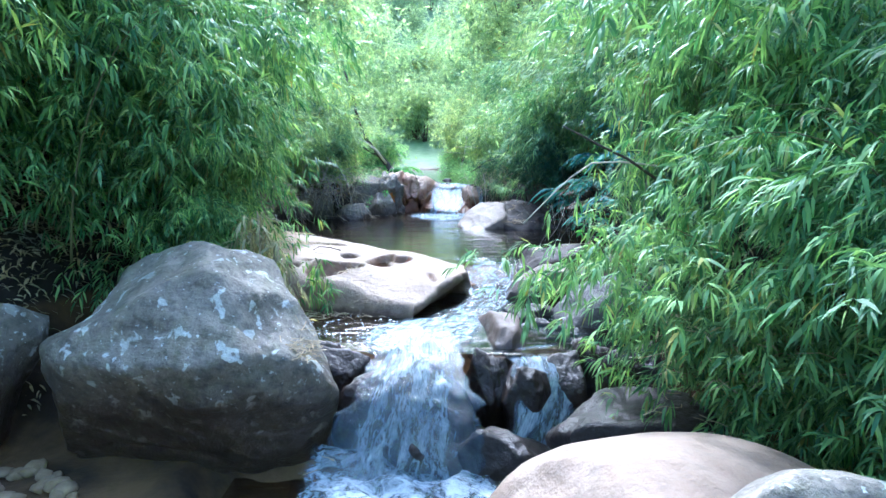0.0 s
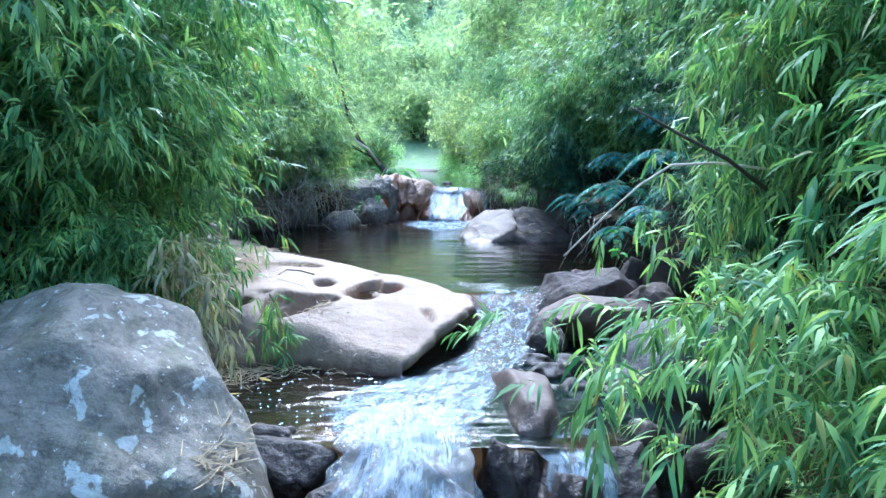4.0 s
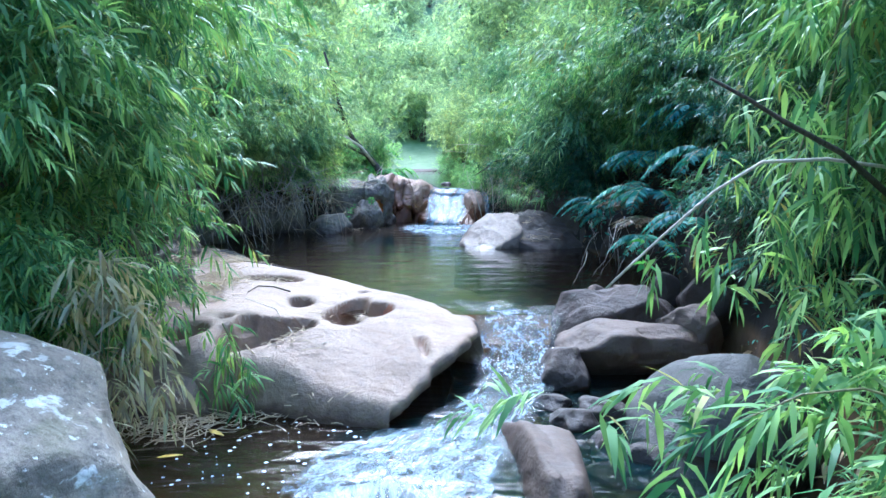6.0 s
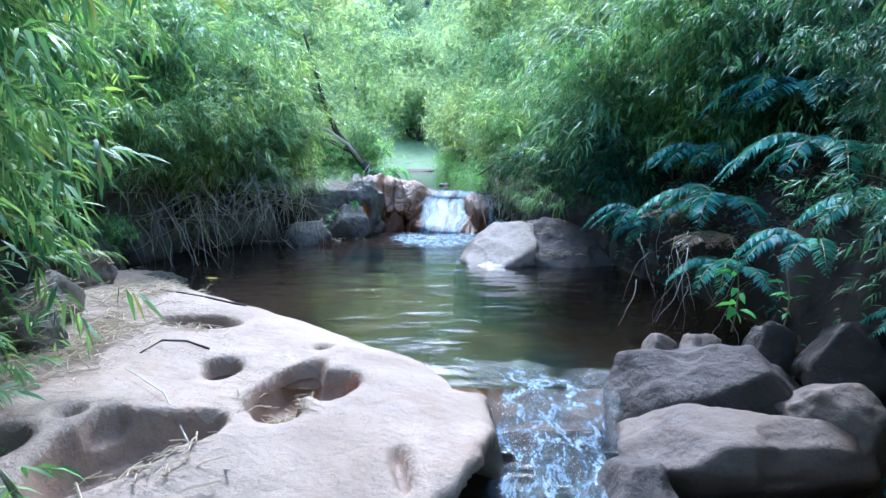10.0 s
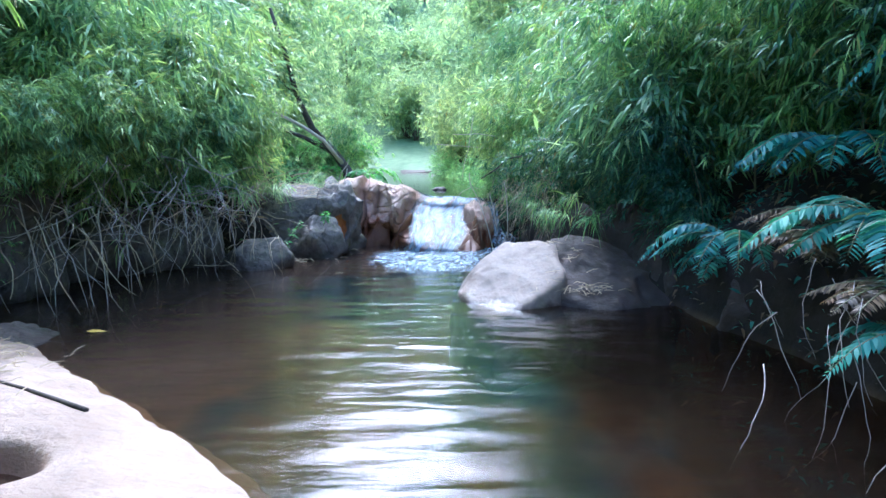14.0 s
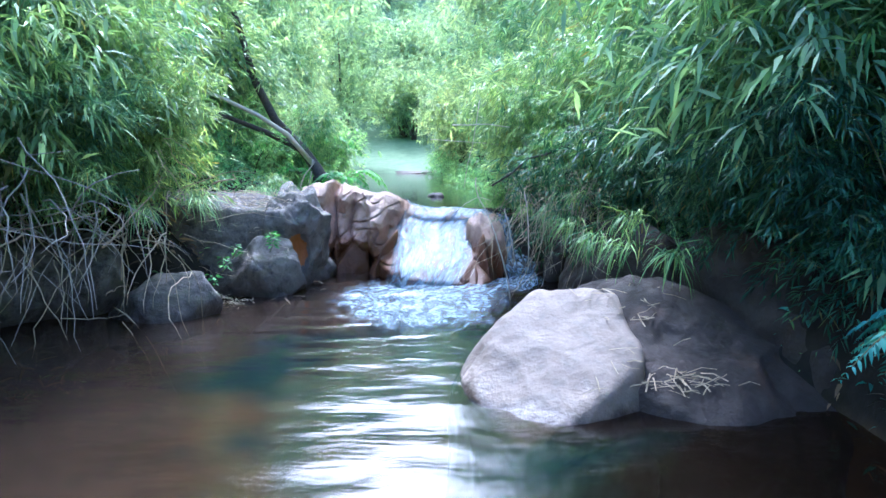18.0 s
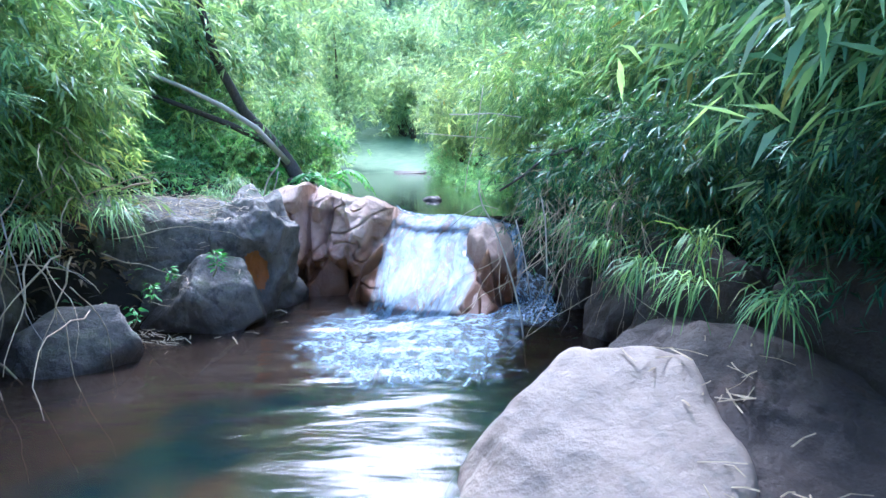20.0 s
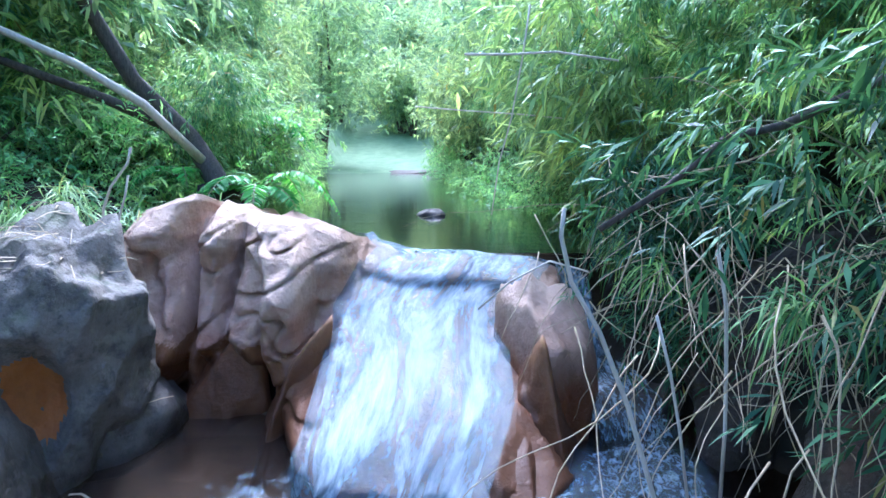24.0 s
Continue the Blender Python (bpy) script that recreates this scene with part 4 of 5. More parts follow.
ribbon("water_side_step", [(0.52, 4.72, 0.03, 0.98, 4.85, 0.03), (0.54, 4.4, -0.05, 1.0, 4.5, -0.05), (0.5, 4.15, -0.3, 0.98, 4.28, -0.3), (0.35, 3.95, -0.6, 0.85, 4.1, -0.6), (0.3, 3.8, -0.72, 0.8, 3.9, -0.72)],
       FOAM, "white trickle over wet step rocks", bulge=0.02)
ribbon("water_fall_froth", [(-1.05, 14.2, POOL + 0.02, 1.2, 14.5, POOL + 0.02), (-0.95, 13.6, POOL + 0.025, 1.1, 13.9, POOL + 0.025), (-0.95, 13.3, POOL + 0.018, 0.95, 13.35, POOL + 0.018), (-0.85, 12.7, POOL + 0.014, 0.85, 12.7, POOL + 0.014), (-0.8, 12.0, POOL + 0.012, 0.7, 12.0, POOL + 0.012)], RIM, "white froth on the pool at the foot of the waterfall", 60, 40, rough=0.015)
ribbon("water_tail_froth", [(-1.0, 4.15, -0.5, 0.3, 4.1, -0.5), (-1.05, 3.9, -0.56, 0.4, 3.9, -0.56), (-1.05, 3.5, -0.64, 0.6, 3.5, -0.64), (-0.9, 2.9, LOW + 0.03, 0.5, 2.9, LOW + 0.03)], TAIL, "white froth at the foot of the lower fall", 50, 60, rough=0.05)

rock("step_stone", (1.0, 14.62, 0.24), (0.3, 0.34, 0.22), BROWN, "dark wet step under the side channel of the waterfall", 171, [((0, -0.1, 1), 0.8), ((0, -1, 0.1), 0.8)], 30, 0.05)
ribbon("water_side_step_upper", [(0.8, 15.0, 0.56, 1.0, 15.0, 0.56), (0.76, 14.75, 0.46, 1.12, 14.8, 0.46), (0.74, 14.5, 0.44, 1.2, 14.55, 0.43), (0.76, 14.28, 0.38, 1.2, 14.32, 0.36), (0.76, 14.2, 0.22, 1.22, 14.22, 0.2)], FROTH, "white water spreading over a side step of the waterfall", 30, 40, rough=0.03)
ribbon("water_side_froth", [(0.68, 14.3, POOL + 0.02, 1.2, 14.3, POOL + 0.02), (0.62, 13.9, POOL + 0.03, 1.2, 13.9, POOL + 0.03), (0.6, 13.5, POOL + 0.02, 1.15, 13.5, POOL + 0.02)], RIM, "blue white froth below the side channel", 40, 40, rough=0.04)

# ---- plants ----
NEAR = [bamboo(100 + i, 6, 2.3, 1.3, 0.135, 8, True, BAMBOO, "arching green bamboo clump hanging over the stream") for i in range(3)]
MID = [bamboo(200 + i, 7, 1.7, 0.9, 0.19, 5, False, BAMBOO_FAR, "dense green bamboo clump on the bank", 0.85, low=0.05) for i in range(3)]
SHADED = [bamboo(260 + i, 7, 1.9, 1.0, 0.15, 6, False, SHADED_LEAF, "dense green bamboo clump, its leaves darkened in colour for the bank's shade", low=0.05) for i in range(2)]
SHRUB = [crown(300 + i, (2.4, 2.4, 2.6), 4200, 0.2, HAZY_TREE, "leafy green shrub on the slope, paled in colour for haze") for i in range(3)]
TALL = [crown(320 + i, (4, 4, 7), 5200, 0.34, HAZY_TREE, "tall green tree on the hillside, paled in colour for haze", "tree", "tree", group="trees on the hillside") for i in range(2)]
PALE_GIANT = [crown(335 + i, (7, 7, 14), 9600, 0.3, HAZY_TREE, "tall feathery tree on the slope, paled in colour for haze", "tree", "tree", group="trees on the hillside") for i in range(1)]
GIANT = [crown(330 + i, (7, 7, 14), 9600, 0.3, BAMBOO_FAR, "tall bamboo grove tree around the stream, some copies added unseen to block light", "tree", "tree", group="trees on the hillside") for i in range(2)]
BUSH = [crown(340 + i, (1.5, 1.5, 1.3), 3000, 0.1, BUSH_LEAF, "bright green leafy bush on the bank above the waterfall", "bush", "bush", group="bushes above the waterfall") for i in range(2)]
USED = set()


def plant(kinds, i, x, y, z, turn, scale=1.0, lean=0.0):
    src = kinds[i % len(kinds)]
    m = pose(x, y, z, 0, lean, turn)
    if src not in USED:
        USED.add(src)
        src.matrix_basis = m @ Matrix.Diagonal((scale, scale, scale, 1))
        return src
    ob = copy_thing(src, m)
    ob.scale = (scale, scale, scale)
    return ob


rng = random.Random(5)


def bank(y, side, back):
    """A place on the bank, so far behind the water's edge."""
    x = np.interp(y, EDGE_Y, EDGE_L) - back if side < 0 else np.interp(y, EDGE_Y, EDGE_R) + back
    return float(x), float(ground_height(x, y))


for i, (side, y, back, s, turn) in enumerate([
        (1, 2.6, 0.3, 1.0, 180), (1, 3.4, 0.0, 0.95, 200), (1, 4.2, 0.85, 0.85, 190), (1, 5.0, 0.9, 0.95, 180), (1, 3.0, 0.9, 1.3, 180), (1, 4.4, 1.6, 1.1, 185),
        (1, 2.2, 0.5, 0.8, 170), (1, 3.55, 0.05, 0.6, 185),
        (-1, 5.6, 0.4, 1.1, 0), (-1, 6.3, 0.1, 1.1, -10), (-1, 7.2, 0.2, 1.2, 0), (-1, 5.2, 0.9, 1.3, 10), (-1, 6.6, 0.9, 1.4, 0), (-1, 8.0, 0.5, 1.3, -10), (-1, 4.2, 1.0, 1.2, 0), (-1, 6.0, -0.3, 0.75, -20), (1, 5.6, 1.1, 1.15, 180), (1, 6.6, 1.9, 1.3, 185), (1, 9.8, 1.0, 0.9, 185), (1, 10.8, 0.9, 0.85, 190), (1, 11.8, 1.0, 0.8, 185), (1, 5.4, 2.0, 0.8, 180), (-1, 10.4, 0.1, 0.45, 0), (1, 13.4, 0.6, 0.5, 190), (1, 14.6, 0.5, 0.55, 205), (1, 14.0, 1.0, 0.65, 190),
        (-1, 14.0, 1.6, 0.7, -50), (-1, 17.2, 0.3, 0.6, 0), (1, 16.2, 0.4, 0.6, 190), (1, 17.4, 0.3, 0.6, 180)]):
    x, z = bank(y, side, back)
    plant(NEAR, i, x, y, z - 0.05, turn, s)
i = 0
for y in np.arange(5, 30, 0.95):
    for side in (-1, 1):
        for back, size in ((0.3, 0.62), (1.0, 0.85), (2.0, 1.1), (3.2, 1.3)):
            if y < 9.5 and back < 1.5 or y > 20 and back < 0.5:
                continue
            if side > 0 and (y < 10.3 and back < 0.9 or y < 9.5 and back < 2.5):
                continue
            if side < 0 and 9.8 < y < 13 and back < 0.5:
                continue
            if side < 0 and 13.0 < y < 17.5 and back < 1.8:
                continue
            yy, bk = y + rng.uniform(-0.4, 0.4), back + rng.uniform(-0.2, 0.3)
            x, z = bank(yy, side, bk)
            plant(SHADED if side > 0 and (yy < 9.6 or yy < 10.4 and back < 1.5 or yy < 15.2 and back < 0.9) else MID, i, x, yy, z - 0.05, (0 if side < 0 else 180) + rng.uniform(-40, 40), size * rng.uniform(0.8, 1.25))
            i += 1
for y in np.arange(17, 48, 2.6):
    for side in (-1, 1):
        for back in (1.2, 3.6, 6.5, 10):
            yy, bk = y + rng.uniform(-1, 1), back + rng.uniform(-0.5, 0.9)
            if yy < 21 and back < 2:
                continue
            x, z = bank(yy, side, bk)
            plant(SHRUB, i, x, yy, z - 0.15, rng.uniform(0, 360), rng.uniform(0.75, 1.4))
            i += 1
for k in range(120):
    yy = 44 + 70 * (k / 120) + rng.uniform(-3, 3)
    x = rng.uniform(-0.42, 0.42) * yy
    plant(TALL if k % 3 else SHRUB, k, x, yy, float(ground_height(x, yy)) - 0.5, rng.uniform(0, 360), rng.uniform(0.7, 1.1) * (1 if k % 3 else 2))
for k, (x, y, s) in enumerate([(-5.6, 27, 1.0), (-6.8, 34, 1.3), (3.6, 30, 1.0), (2.9, 37, 1.45), (5.5, 36, 1.1), (-6.5, 29, 1.2), (-5.5, 42, 1.5), (4.8, 43, 1.5), (6.5, 27, 1.1)]):
    plant(TALL, k, x, y, float(ground_height(x, y)) - 0.3, 70 * k, s)

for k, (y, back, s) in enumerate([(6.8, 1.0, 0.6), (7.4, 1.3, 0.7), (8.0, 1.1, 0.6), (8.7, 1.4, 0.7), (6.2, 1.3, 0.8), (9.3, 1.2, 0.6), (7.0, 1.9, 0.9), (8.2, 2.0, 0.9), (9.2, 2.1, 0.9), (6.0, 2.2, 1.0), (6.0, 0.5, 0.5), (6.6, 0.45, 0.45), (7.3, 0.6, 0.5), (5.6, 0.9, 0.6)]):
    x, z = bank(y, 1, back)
    plant(SHADED, k, x, y, z - 0.05, 188, s)
# those with y below 3 are unseen, added to block light from behind
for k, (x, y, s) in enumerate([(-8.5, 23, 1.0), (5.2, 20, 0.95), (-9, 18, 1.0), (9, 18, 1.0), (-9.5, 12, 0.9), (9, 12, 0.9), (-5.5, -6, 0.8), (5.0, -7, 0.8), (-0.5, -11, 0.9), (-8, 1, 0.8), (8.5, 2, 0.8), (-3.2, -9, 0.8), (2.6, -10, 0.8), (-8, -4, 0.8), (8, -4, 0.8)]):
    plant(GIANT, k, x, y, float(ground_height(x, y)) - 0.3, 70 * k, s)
# small unseen copies added behind the start to close off low light
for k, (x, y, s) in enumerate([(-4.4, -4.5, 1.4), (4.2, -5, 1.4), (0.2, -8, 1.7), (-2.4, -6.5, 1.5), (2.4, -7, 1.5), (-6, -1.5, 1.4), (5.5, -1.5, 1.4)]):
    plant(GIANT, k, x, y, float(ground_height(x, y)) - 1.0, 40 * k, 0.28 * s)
for k, (x, y, s) in enumerate([(-10.0, 28, 1.1), (5.3, 27, 1.1), (-10.5, 36, 1.3), (5.6, 34, 1.3)]):
    plant(PALE_GIANT, k, x, y, float(ground_height(x, y)) - 0.3, 70 * k + 20, s)
for k, (x, y, s) in enumerate([(-4.2, 29, 0.9), (1.3, 24, 0.9), (0.9, 28, 1.0), (0.7, 33, 1.2), (1.8, 35, 1.1), (-3.6, 24.5, 0.9), (-2.9, 16.6, 0.42), (-3.5, 15.5, 0.5), (-2.9, 17.6, 0.5), (-3.9, 14.6, 0.55), (-2.35, 17.4, 0.4), (-3.2, 14.9, 0.4), (-3.3, 16.6, 0.6), (-2.0, 18.6, 0.5)]):
    plant(SHRUB, k, x, y, float(ground_height(x, y)) - 0.1, 50 * k, s)
for k, (x, y, s) in enumerate([(-2.5, 15.4, 0.55), (-2.9, 15.0, 0.7), (-3.4, 15.2, 0.8), (-2.4, 16.6, 0.7), (-3.0, 16.2, 0.9), (-3.7, 16.2, 1.0), (-1.9, 17.2, 0.6), (-2.6, 17.8, 0.9), (-4.2, 15.4, 1.0), (-1.8, 19.0, 0.6), (-3.6, 14.4, 0.7), (-2.0, 20.5, 0.7), (-4.4, 17.4, 1.2)]):
    plant(BUSH, k, x, y, float(ground_height(x, y)) - 0.12, 75 * k, s)
for y in np.arange(16.5, 37, 1.3):
    for side in (-1, 1):
        yy = y + rng.uniform(-0.4, 0.4)
        x, z = bank(yy, side, 0.15)
        plant(BUSH, i, x, yy, z - 0.15, rng.uniform(0, 360), rng.uniform(0.5, 1.0))
        i += 1
# larger clumps added far back on the right bank to shade it
for k, (y, back, size) in enumerate([(6.2, 2.9, 1.5), (7.3, 2.6, 1.5), (8.4, 2.9, 1.5)]):
    x, z = bank(y, 1, back)
    plant(SHADED, k, x, y, z - 0.05, 180 + 10 * (k % 3 - 1), size)
rock("sand_bar", (-1.0, 37.0, 0.9), (1.1, 1.2, 0.14), UMBER, "brown sand bar at the head of the upper pool", 96, level=4, category="sand bar", rough=0.02)
for k, (x, y, z, turn, s) in enumerate([(-3.0, 11.3, 1.35, -20, 0.55), (-2.7, 11.9, 1.35, -35, 0.55), (-2.35, 12.5, 1.3, -45, 0.5), (-3.3, 10.8, 1.3, -10, 0.5), (-2.7, 12.7, 1.3, -50, 0.7), (-2.2, 13.3, 1.25, -60, 0.65), (-3.1, 12.2, 1.15, -40, 0.9), (-3.5, 11.6, 1.3, -30, 0.9), (-2.9, 13.2, 1.5, -50, 1.0), (-3.6, 12.6, 1.8, -40, 1.1), (-4.2, 11.2, 1.8, -20, 1.1), (-4.3, 10.2, 1.5, -10, 1.0)]):
    plant(MID, k, x, y, z, turn, s)

# ---- ferns, grass, twigs and litter ----
bpy.context.view_layer.update()
GRAPH = bpy.context.evaluated_depsgraph_get()


def fern(seed, at, fronds, length, material=FERN, label="blue green fern arching from the bank", facing=180, spread=150, rise=0.75, name="fern", category="fern"):
    """A fern: arching fronds, each a stalk with two rows of narrow leaflets that shorten to the tip."""
    g = np.random.default_rng(seed)
    root = new(name)
    root.matrix_basis = pose(*at)
    tagged(root, label, category, "ferns on the bank")
    for f in range(fronds):
        a = radians(facing + (f / max(1, fronds - 1) - 0.5) * spread + g.uniform(-12, 12))
        L = length * g.uniform(0.7, 1.1)
        out = np.array([math.cos(a), math.sin(a), 0])
        q = np.linspace(0, 1, 44)[:, None]
        up = rise * g.uniform(0.6, 1.2)
        line = out * L * (q * 0.95) + np.array([0, 0, L]) * (up * q - (up + 0.25) * q ** 2.2)
        stalk = part("frond", tube("frond", line[::4], 0.006 * (1.1 - q[::4, 0]) + 0.001, CULM, 4), root)
        t = unit(np.gradient(line, axis=0))
        side = unit(np.cross(t, np.array([0, 0, 1.0])))
        keep = slice(6, 44)
        size = length * 0.19 * np.sin(np.pi * np.clip(q[keep, 0] * 0.92 + 0.08, 0, 1)) ** 0.7
        base = np.concatenate([line[keep], line[keep]])
        way = np.concatenate([side[keep], -side[keep]]) + np.concatenate([t[keep], t[keep]]) * 0.45
        way = unit(way + g.normal(0, 0.08, way.shape) + np.array([0, 0, -0.12]))
        ln = np.concatenate([size, size]) * g.uniform(0.85, 1.1, len(base))
        tagged(part("frond_blade", leaves_mesh("frond_blade", base, way, ln, ln * 0.2 + 0.003, g.uniform(0.1, 0.4, len(base)), material, True, g), stalk), kind="stuff")
    return root


for k, (x, y, z, n, L, facing) in enumerate([(2.25, 8.95, 1.15, 7, 0.75, 190), (2.15, 7.55, 1.0, 6, 0.5, 185), (2.1, 8.35, 0.72, 6, 0.55, 190), (2.0, 9.9, 0.95, 6, 0.62, 200), (2.55, 9.8, 1.55, 7, 0.8, 185),
                                              (2.6, 8.1, 1.5, 6, 0.75, 190), (2.35, 7.2, 1.25, 6, 0.6, 180), (2.2, 10.5, 0.75, 5, 0.5, 200), (2.5, 6.9, 0.75, 5, 0.45, 185), (2.9, 9.0, 2.0, 7, 0.8, 190)]):
    fern(400 + k, (x, y, z), n, L, facing=facing)
for k, (x, y, z, L) in enumerate([(2.12, 9.15, 1.1, 0.5), (2.1, 8.6, 0.95, 0.42), (2.3, 9.6, 1.2, 0.5)]):
    fern(430 + k, (x, y, z), 7, L, DEAD_LEAF, "withered brown fern skirt hanging from the bank", 190, 160, 0.15, "dead_fern", "fern")
for k, (x, y, z, n, L, facing) in enumerate([(-1.05, 16.1, 1.2, 8, 0.6, -60), (-1.75, 18.2, 1.7, 8, 0.9, -40), (-2.4, 17.0, 1.6, 7, 0.7, -60), (-1.7, 16.4, 1.3, 6, 0.5, -90)]):
    fern(440 + k, (x, y, z), n, L, BROAD, "bright green fern on the bank above the waterfall", facing, 260, 0.9)


def twigs(name, seed, at, count, length, radius, heading, material, label, category, droop=0.5, wander=0.35, spread=0.15):
    """A tangle of bare stems from about one place, each a part of its own."""
    g = np.random.default_rng(seed)
    root = new(name)
    root.matrix_basis = pose(*at)
    tagged(root, label, category)
    for _ in range(count):
        p, way = g.normal(0, spread, 3) * np.array([1, 1, 0.6]), unit(np.array(heading, dtype=float) + g.normal(0, wander, 3))
        L = length * g.uniform(0.45, 1.2)
        pts = [p.copy()]
        for _k in range(9):
            way = unit(way + g.normal(0, 0.16, 3) + np.array([0, 0, -droop / 9]))
            p = p + way * L / 9
            pts.append(p.copy())
        part("stem", tube("stem", pts, radius * g.uniform(0.6, 1.3) * np.linspace(1, 0.35, 10), material, 4), root)
    return root


def undergrowth(seed, side, y0, y1, back0, back1, count, leaf, width, material, label, category, rise=0.3, lift=0.02):
    """Small leaves strewn or growing all over a stretch of the bank."""
    g = np.random.default_rng(seed)
    base = []
    for _ in range(count):
        y = g.uniform(y0, y1)
        x, z = bank(y, side, g.uniform(back0, back1))
        base.append((x, y, z + g.uniform(0, lift)))
    base = np.array(base)
    a = g.uniform(0, 2 * math.pi, count)
    way = unit(np.stack([np.cos(a), np.sin(a) - 0.4, g.uniform(-0.3, rise, count)], 1) + np.array([-side * 0.4, 0, 0]))
    L = leaf * g.uniform(0.5, 1.2, count)
    ob = new("undergrowth", leaves_mesh("undergrowth", base, way, L, L * width, g.uniform(0.1, 0.8, count), material, True, g))
    return tagged(ob, label, category, kind="stuff")


undergrowth(450, 1, 5.2, 11.0, -0.05, 2.4, 5200, 0.1, 0.22, DEAD_LEAF, "brown dead leaves covering the bank", "leaf litter")
undergrowth(451, 1, 5.6, 11.5, 0.0, 2.2, 2600, 0.075, 0.3, FERN, "small dark green undergrowth on the bank", "undergrowth", 0.8, 0.12)
undergrowth(452, -1, 8.5, 14.5, -0.05, 2.2, 4200, 0.1, 0.22, DEAD_LEAF, "brown dead leaves covering the bank", "leaf litter")
undergrowth(459, -1, 9.3, 13.6, -0.1, 1.2, 3600, 0.13, 0.16, DEAD_LEAF, "brown dead leaves and stalks hanging on the bank", "leaf litter", 0.5, 0.5)
undergrowth(457, -1, 13.8, 18.5, 0.2, 2.8, 4200, 0.09, 0.28, BUSH_LEAF, "bright green undergrowth above the waterfall", "undergrowth", 0.9, 0.25)
undergrowth(453, -1, 9.5, 18.0, 0.1, 2.0, 2600, 0.08, 0.25, BAMBOO, "small green undergrowth on the bank", "undergrowth", 0.8, 0.15)
undergrowth(454, 1, 11.0, 18.0, 0.05, 2.0, 3000, 0.09, 0.2, BAMBOO, "small green undergrowth on the bank", "undergrowth", 0.8, 0.15)
undergrowth(455, -1, 3.5, 8.5, 0.0, 2.2, 3200, 0.11, 0.2, STRAW_LEAF, "dry straw coloured leaves under the bamboo", "leaf litter")
undergrowth(458, -1, 4.3, 6.3, 0.3, 1.7, 2600, 0.12, 0.2, STRAW_LEAF, "dry straw coloured leaves under the bamboo", "leaf litter")
undergrowth(456, 1, 2.0, 5.6, 0.0, 1.8, 2200, 0.11, 0.2, STRAW_LEAF, "dry straw coloured leaves under the bamboo", "leaf litter")

for k, (x, y, z, n, L, head) in enumerate([(-2.75, 11.7, 1.3, 16, 1.0, (0.35, -0.55, -0.5)), (-3.1, 11.5, 1.2, 12, 1.0, (0.3, -0.6, -0.6)), (-2.35, 12.4, 1.15, 16, 0.8, (0.3, -0.6, -0.6)), (-1.9, 12.9, 1.2, 12, 0.6, (0.3, -0.7, -0.5)), (-3.4, 11.0, 1.2, 10, 1.1, (0.6, -0.5, -0.5)), (-2.5, 11.9, 1.0, 18, 0.9, (0.3, -0.7, -0.4)), (-2.9, 11.4, 0.95, 14, 1.0, (0.5, -0.6, -0.35)), (-2.1, 12.6, 0.95, 14, 0.7, (0.2, -0.7, -0.5)), (-2.75, 11.5, 1.15, 18, 0.9, (0.5, -0.5, -0.2)), (-3.0, 10.9, 1.05, 16, 0.9, (0.7, -0.3, -0.3)), (-2.45, 12.0, 1.15, 18, 0.8, (0.6, -0.4, -0.2)), (-2.2, 12.3, 0.8, 16, 0.7, (0.6, -0.4, -0.5))]):
    twigs("root_tangle", 500 + k, (x, y, z), n, L * 1.1, 0.0055, head, STRAW if k % 2 else DEAD, "bare grey roots and twigs hanging from the bank", "roots", 0.6, 0.55, 0.28)
for k, (x, y, z, n, L, head) in enumerate([(1.75, 8.6, 0.8, 12, 0.6, (-0.5, -0.4, -0.8)), (1.85, 8.1, 0.75, 10, 0.5, (-0.4, -0.3, -0.9)), (1.3, 13.0, 1.0, 16, 0.7, (-0.35, -0.6, -0.5)), (1.2, 13.7, 1.05, 16, 0.6, (-0.4, -0.5, -0.6)), (1.5, 13.3, 1.1, 14, 0.8, (-0.4, -0.7, -0.3)), (1.8, 13.4, 1.2, 12, 0.9, (-0.6, -0.6, 0.0)), (1.5, 13.2, 1.3, 18, 0.9, (-0.5, -0.5, -0.5)), (1.3, 14.0, 1.15, 18, 0.7, (-0.4, -0.4, -0.7)), (1.15, 14.6, 1.1, 14, 0.6, (-0.4, -0.4, -0.8)), (1.35, 13.6, 1.25, 20, 0.9, (-0.5, -0.5, -0.6)), (1.5, 13.6, 1.25, 20, 0.9, (-0.4, -0.6, -0.5)), (1.25, 14.2, 1.3, 14, 1.0, (-0.6, -0.4, -0.2)), (1.7, 13.7, 1.3, 14, 1.0, (-0.5, -0.7, -0.3)), (1.05, 13.5, 1.1, 22, 0.7, (-0.35, -0.4, -0.8)), (1.0, 13.9, 1.12, 20, 0.6, (-0.3, -0.5, -0.7))]):
    twigs("dead_brush", 520 + k, (x, y, z), n, L, 0.0026, head, STRAW if k > 1 else DEAD, "dry pale stems and roots hanging over the water", "twigs", 0.7, 0.55, 0.2)


def grass(seed, at, blades, length, material, label, heading=(0, 0, 1), fan=0.6, width=0.008, name="grass_tuft"):
    g = np.random.default_rng(seed)
    root = new(name)
    root.matrix_basis = pose(*at)
    tagged(root, label, "grass", "grass tufts")
    base = g.normal(0, 0.04, (blades, 3)) * np.array([1, 1, 0.2])
    way = unit(np.array(heading, dtype=float) + g.normal(0, fan, (blades, 3)))
    L = length * g.uniform(0.5, 1.15, blades)
    part("foliage", leaves_mesh("foliage", base, way, L, np.full(blades, width), g.uniform(0.4, 1.4, blades), material, True, g), root)
    return root


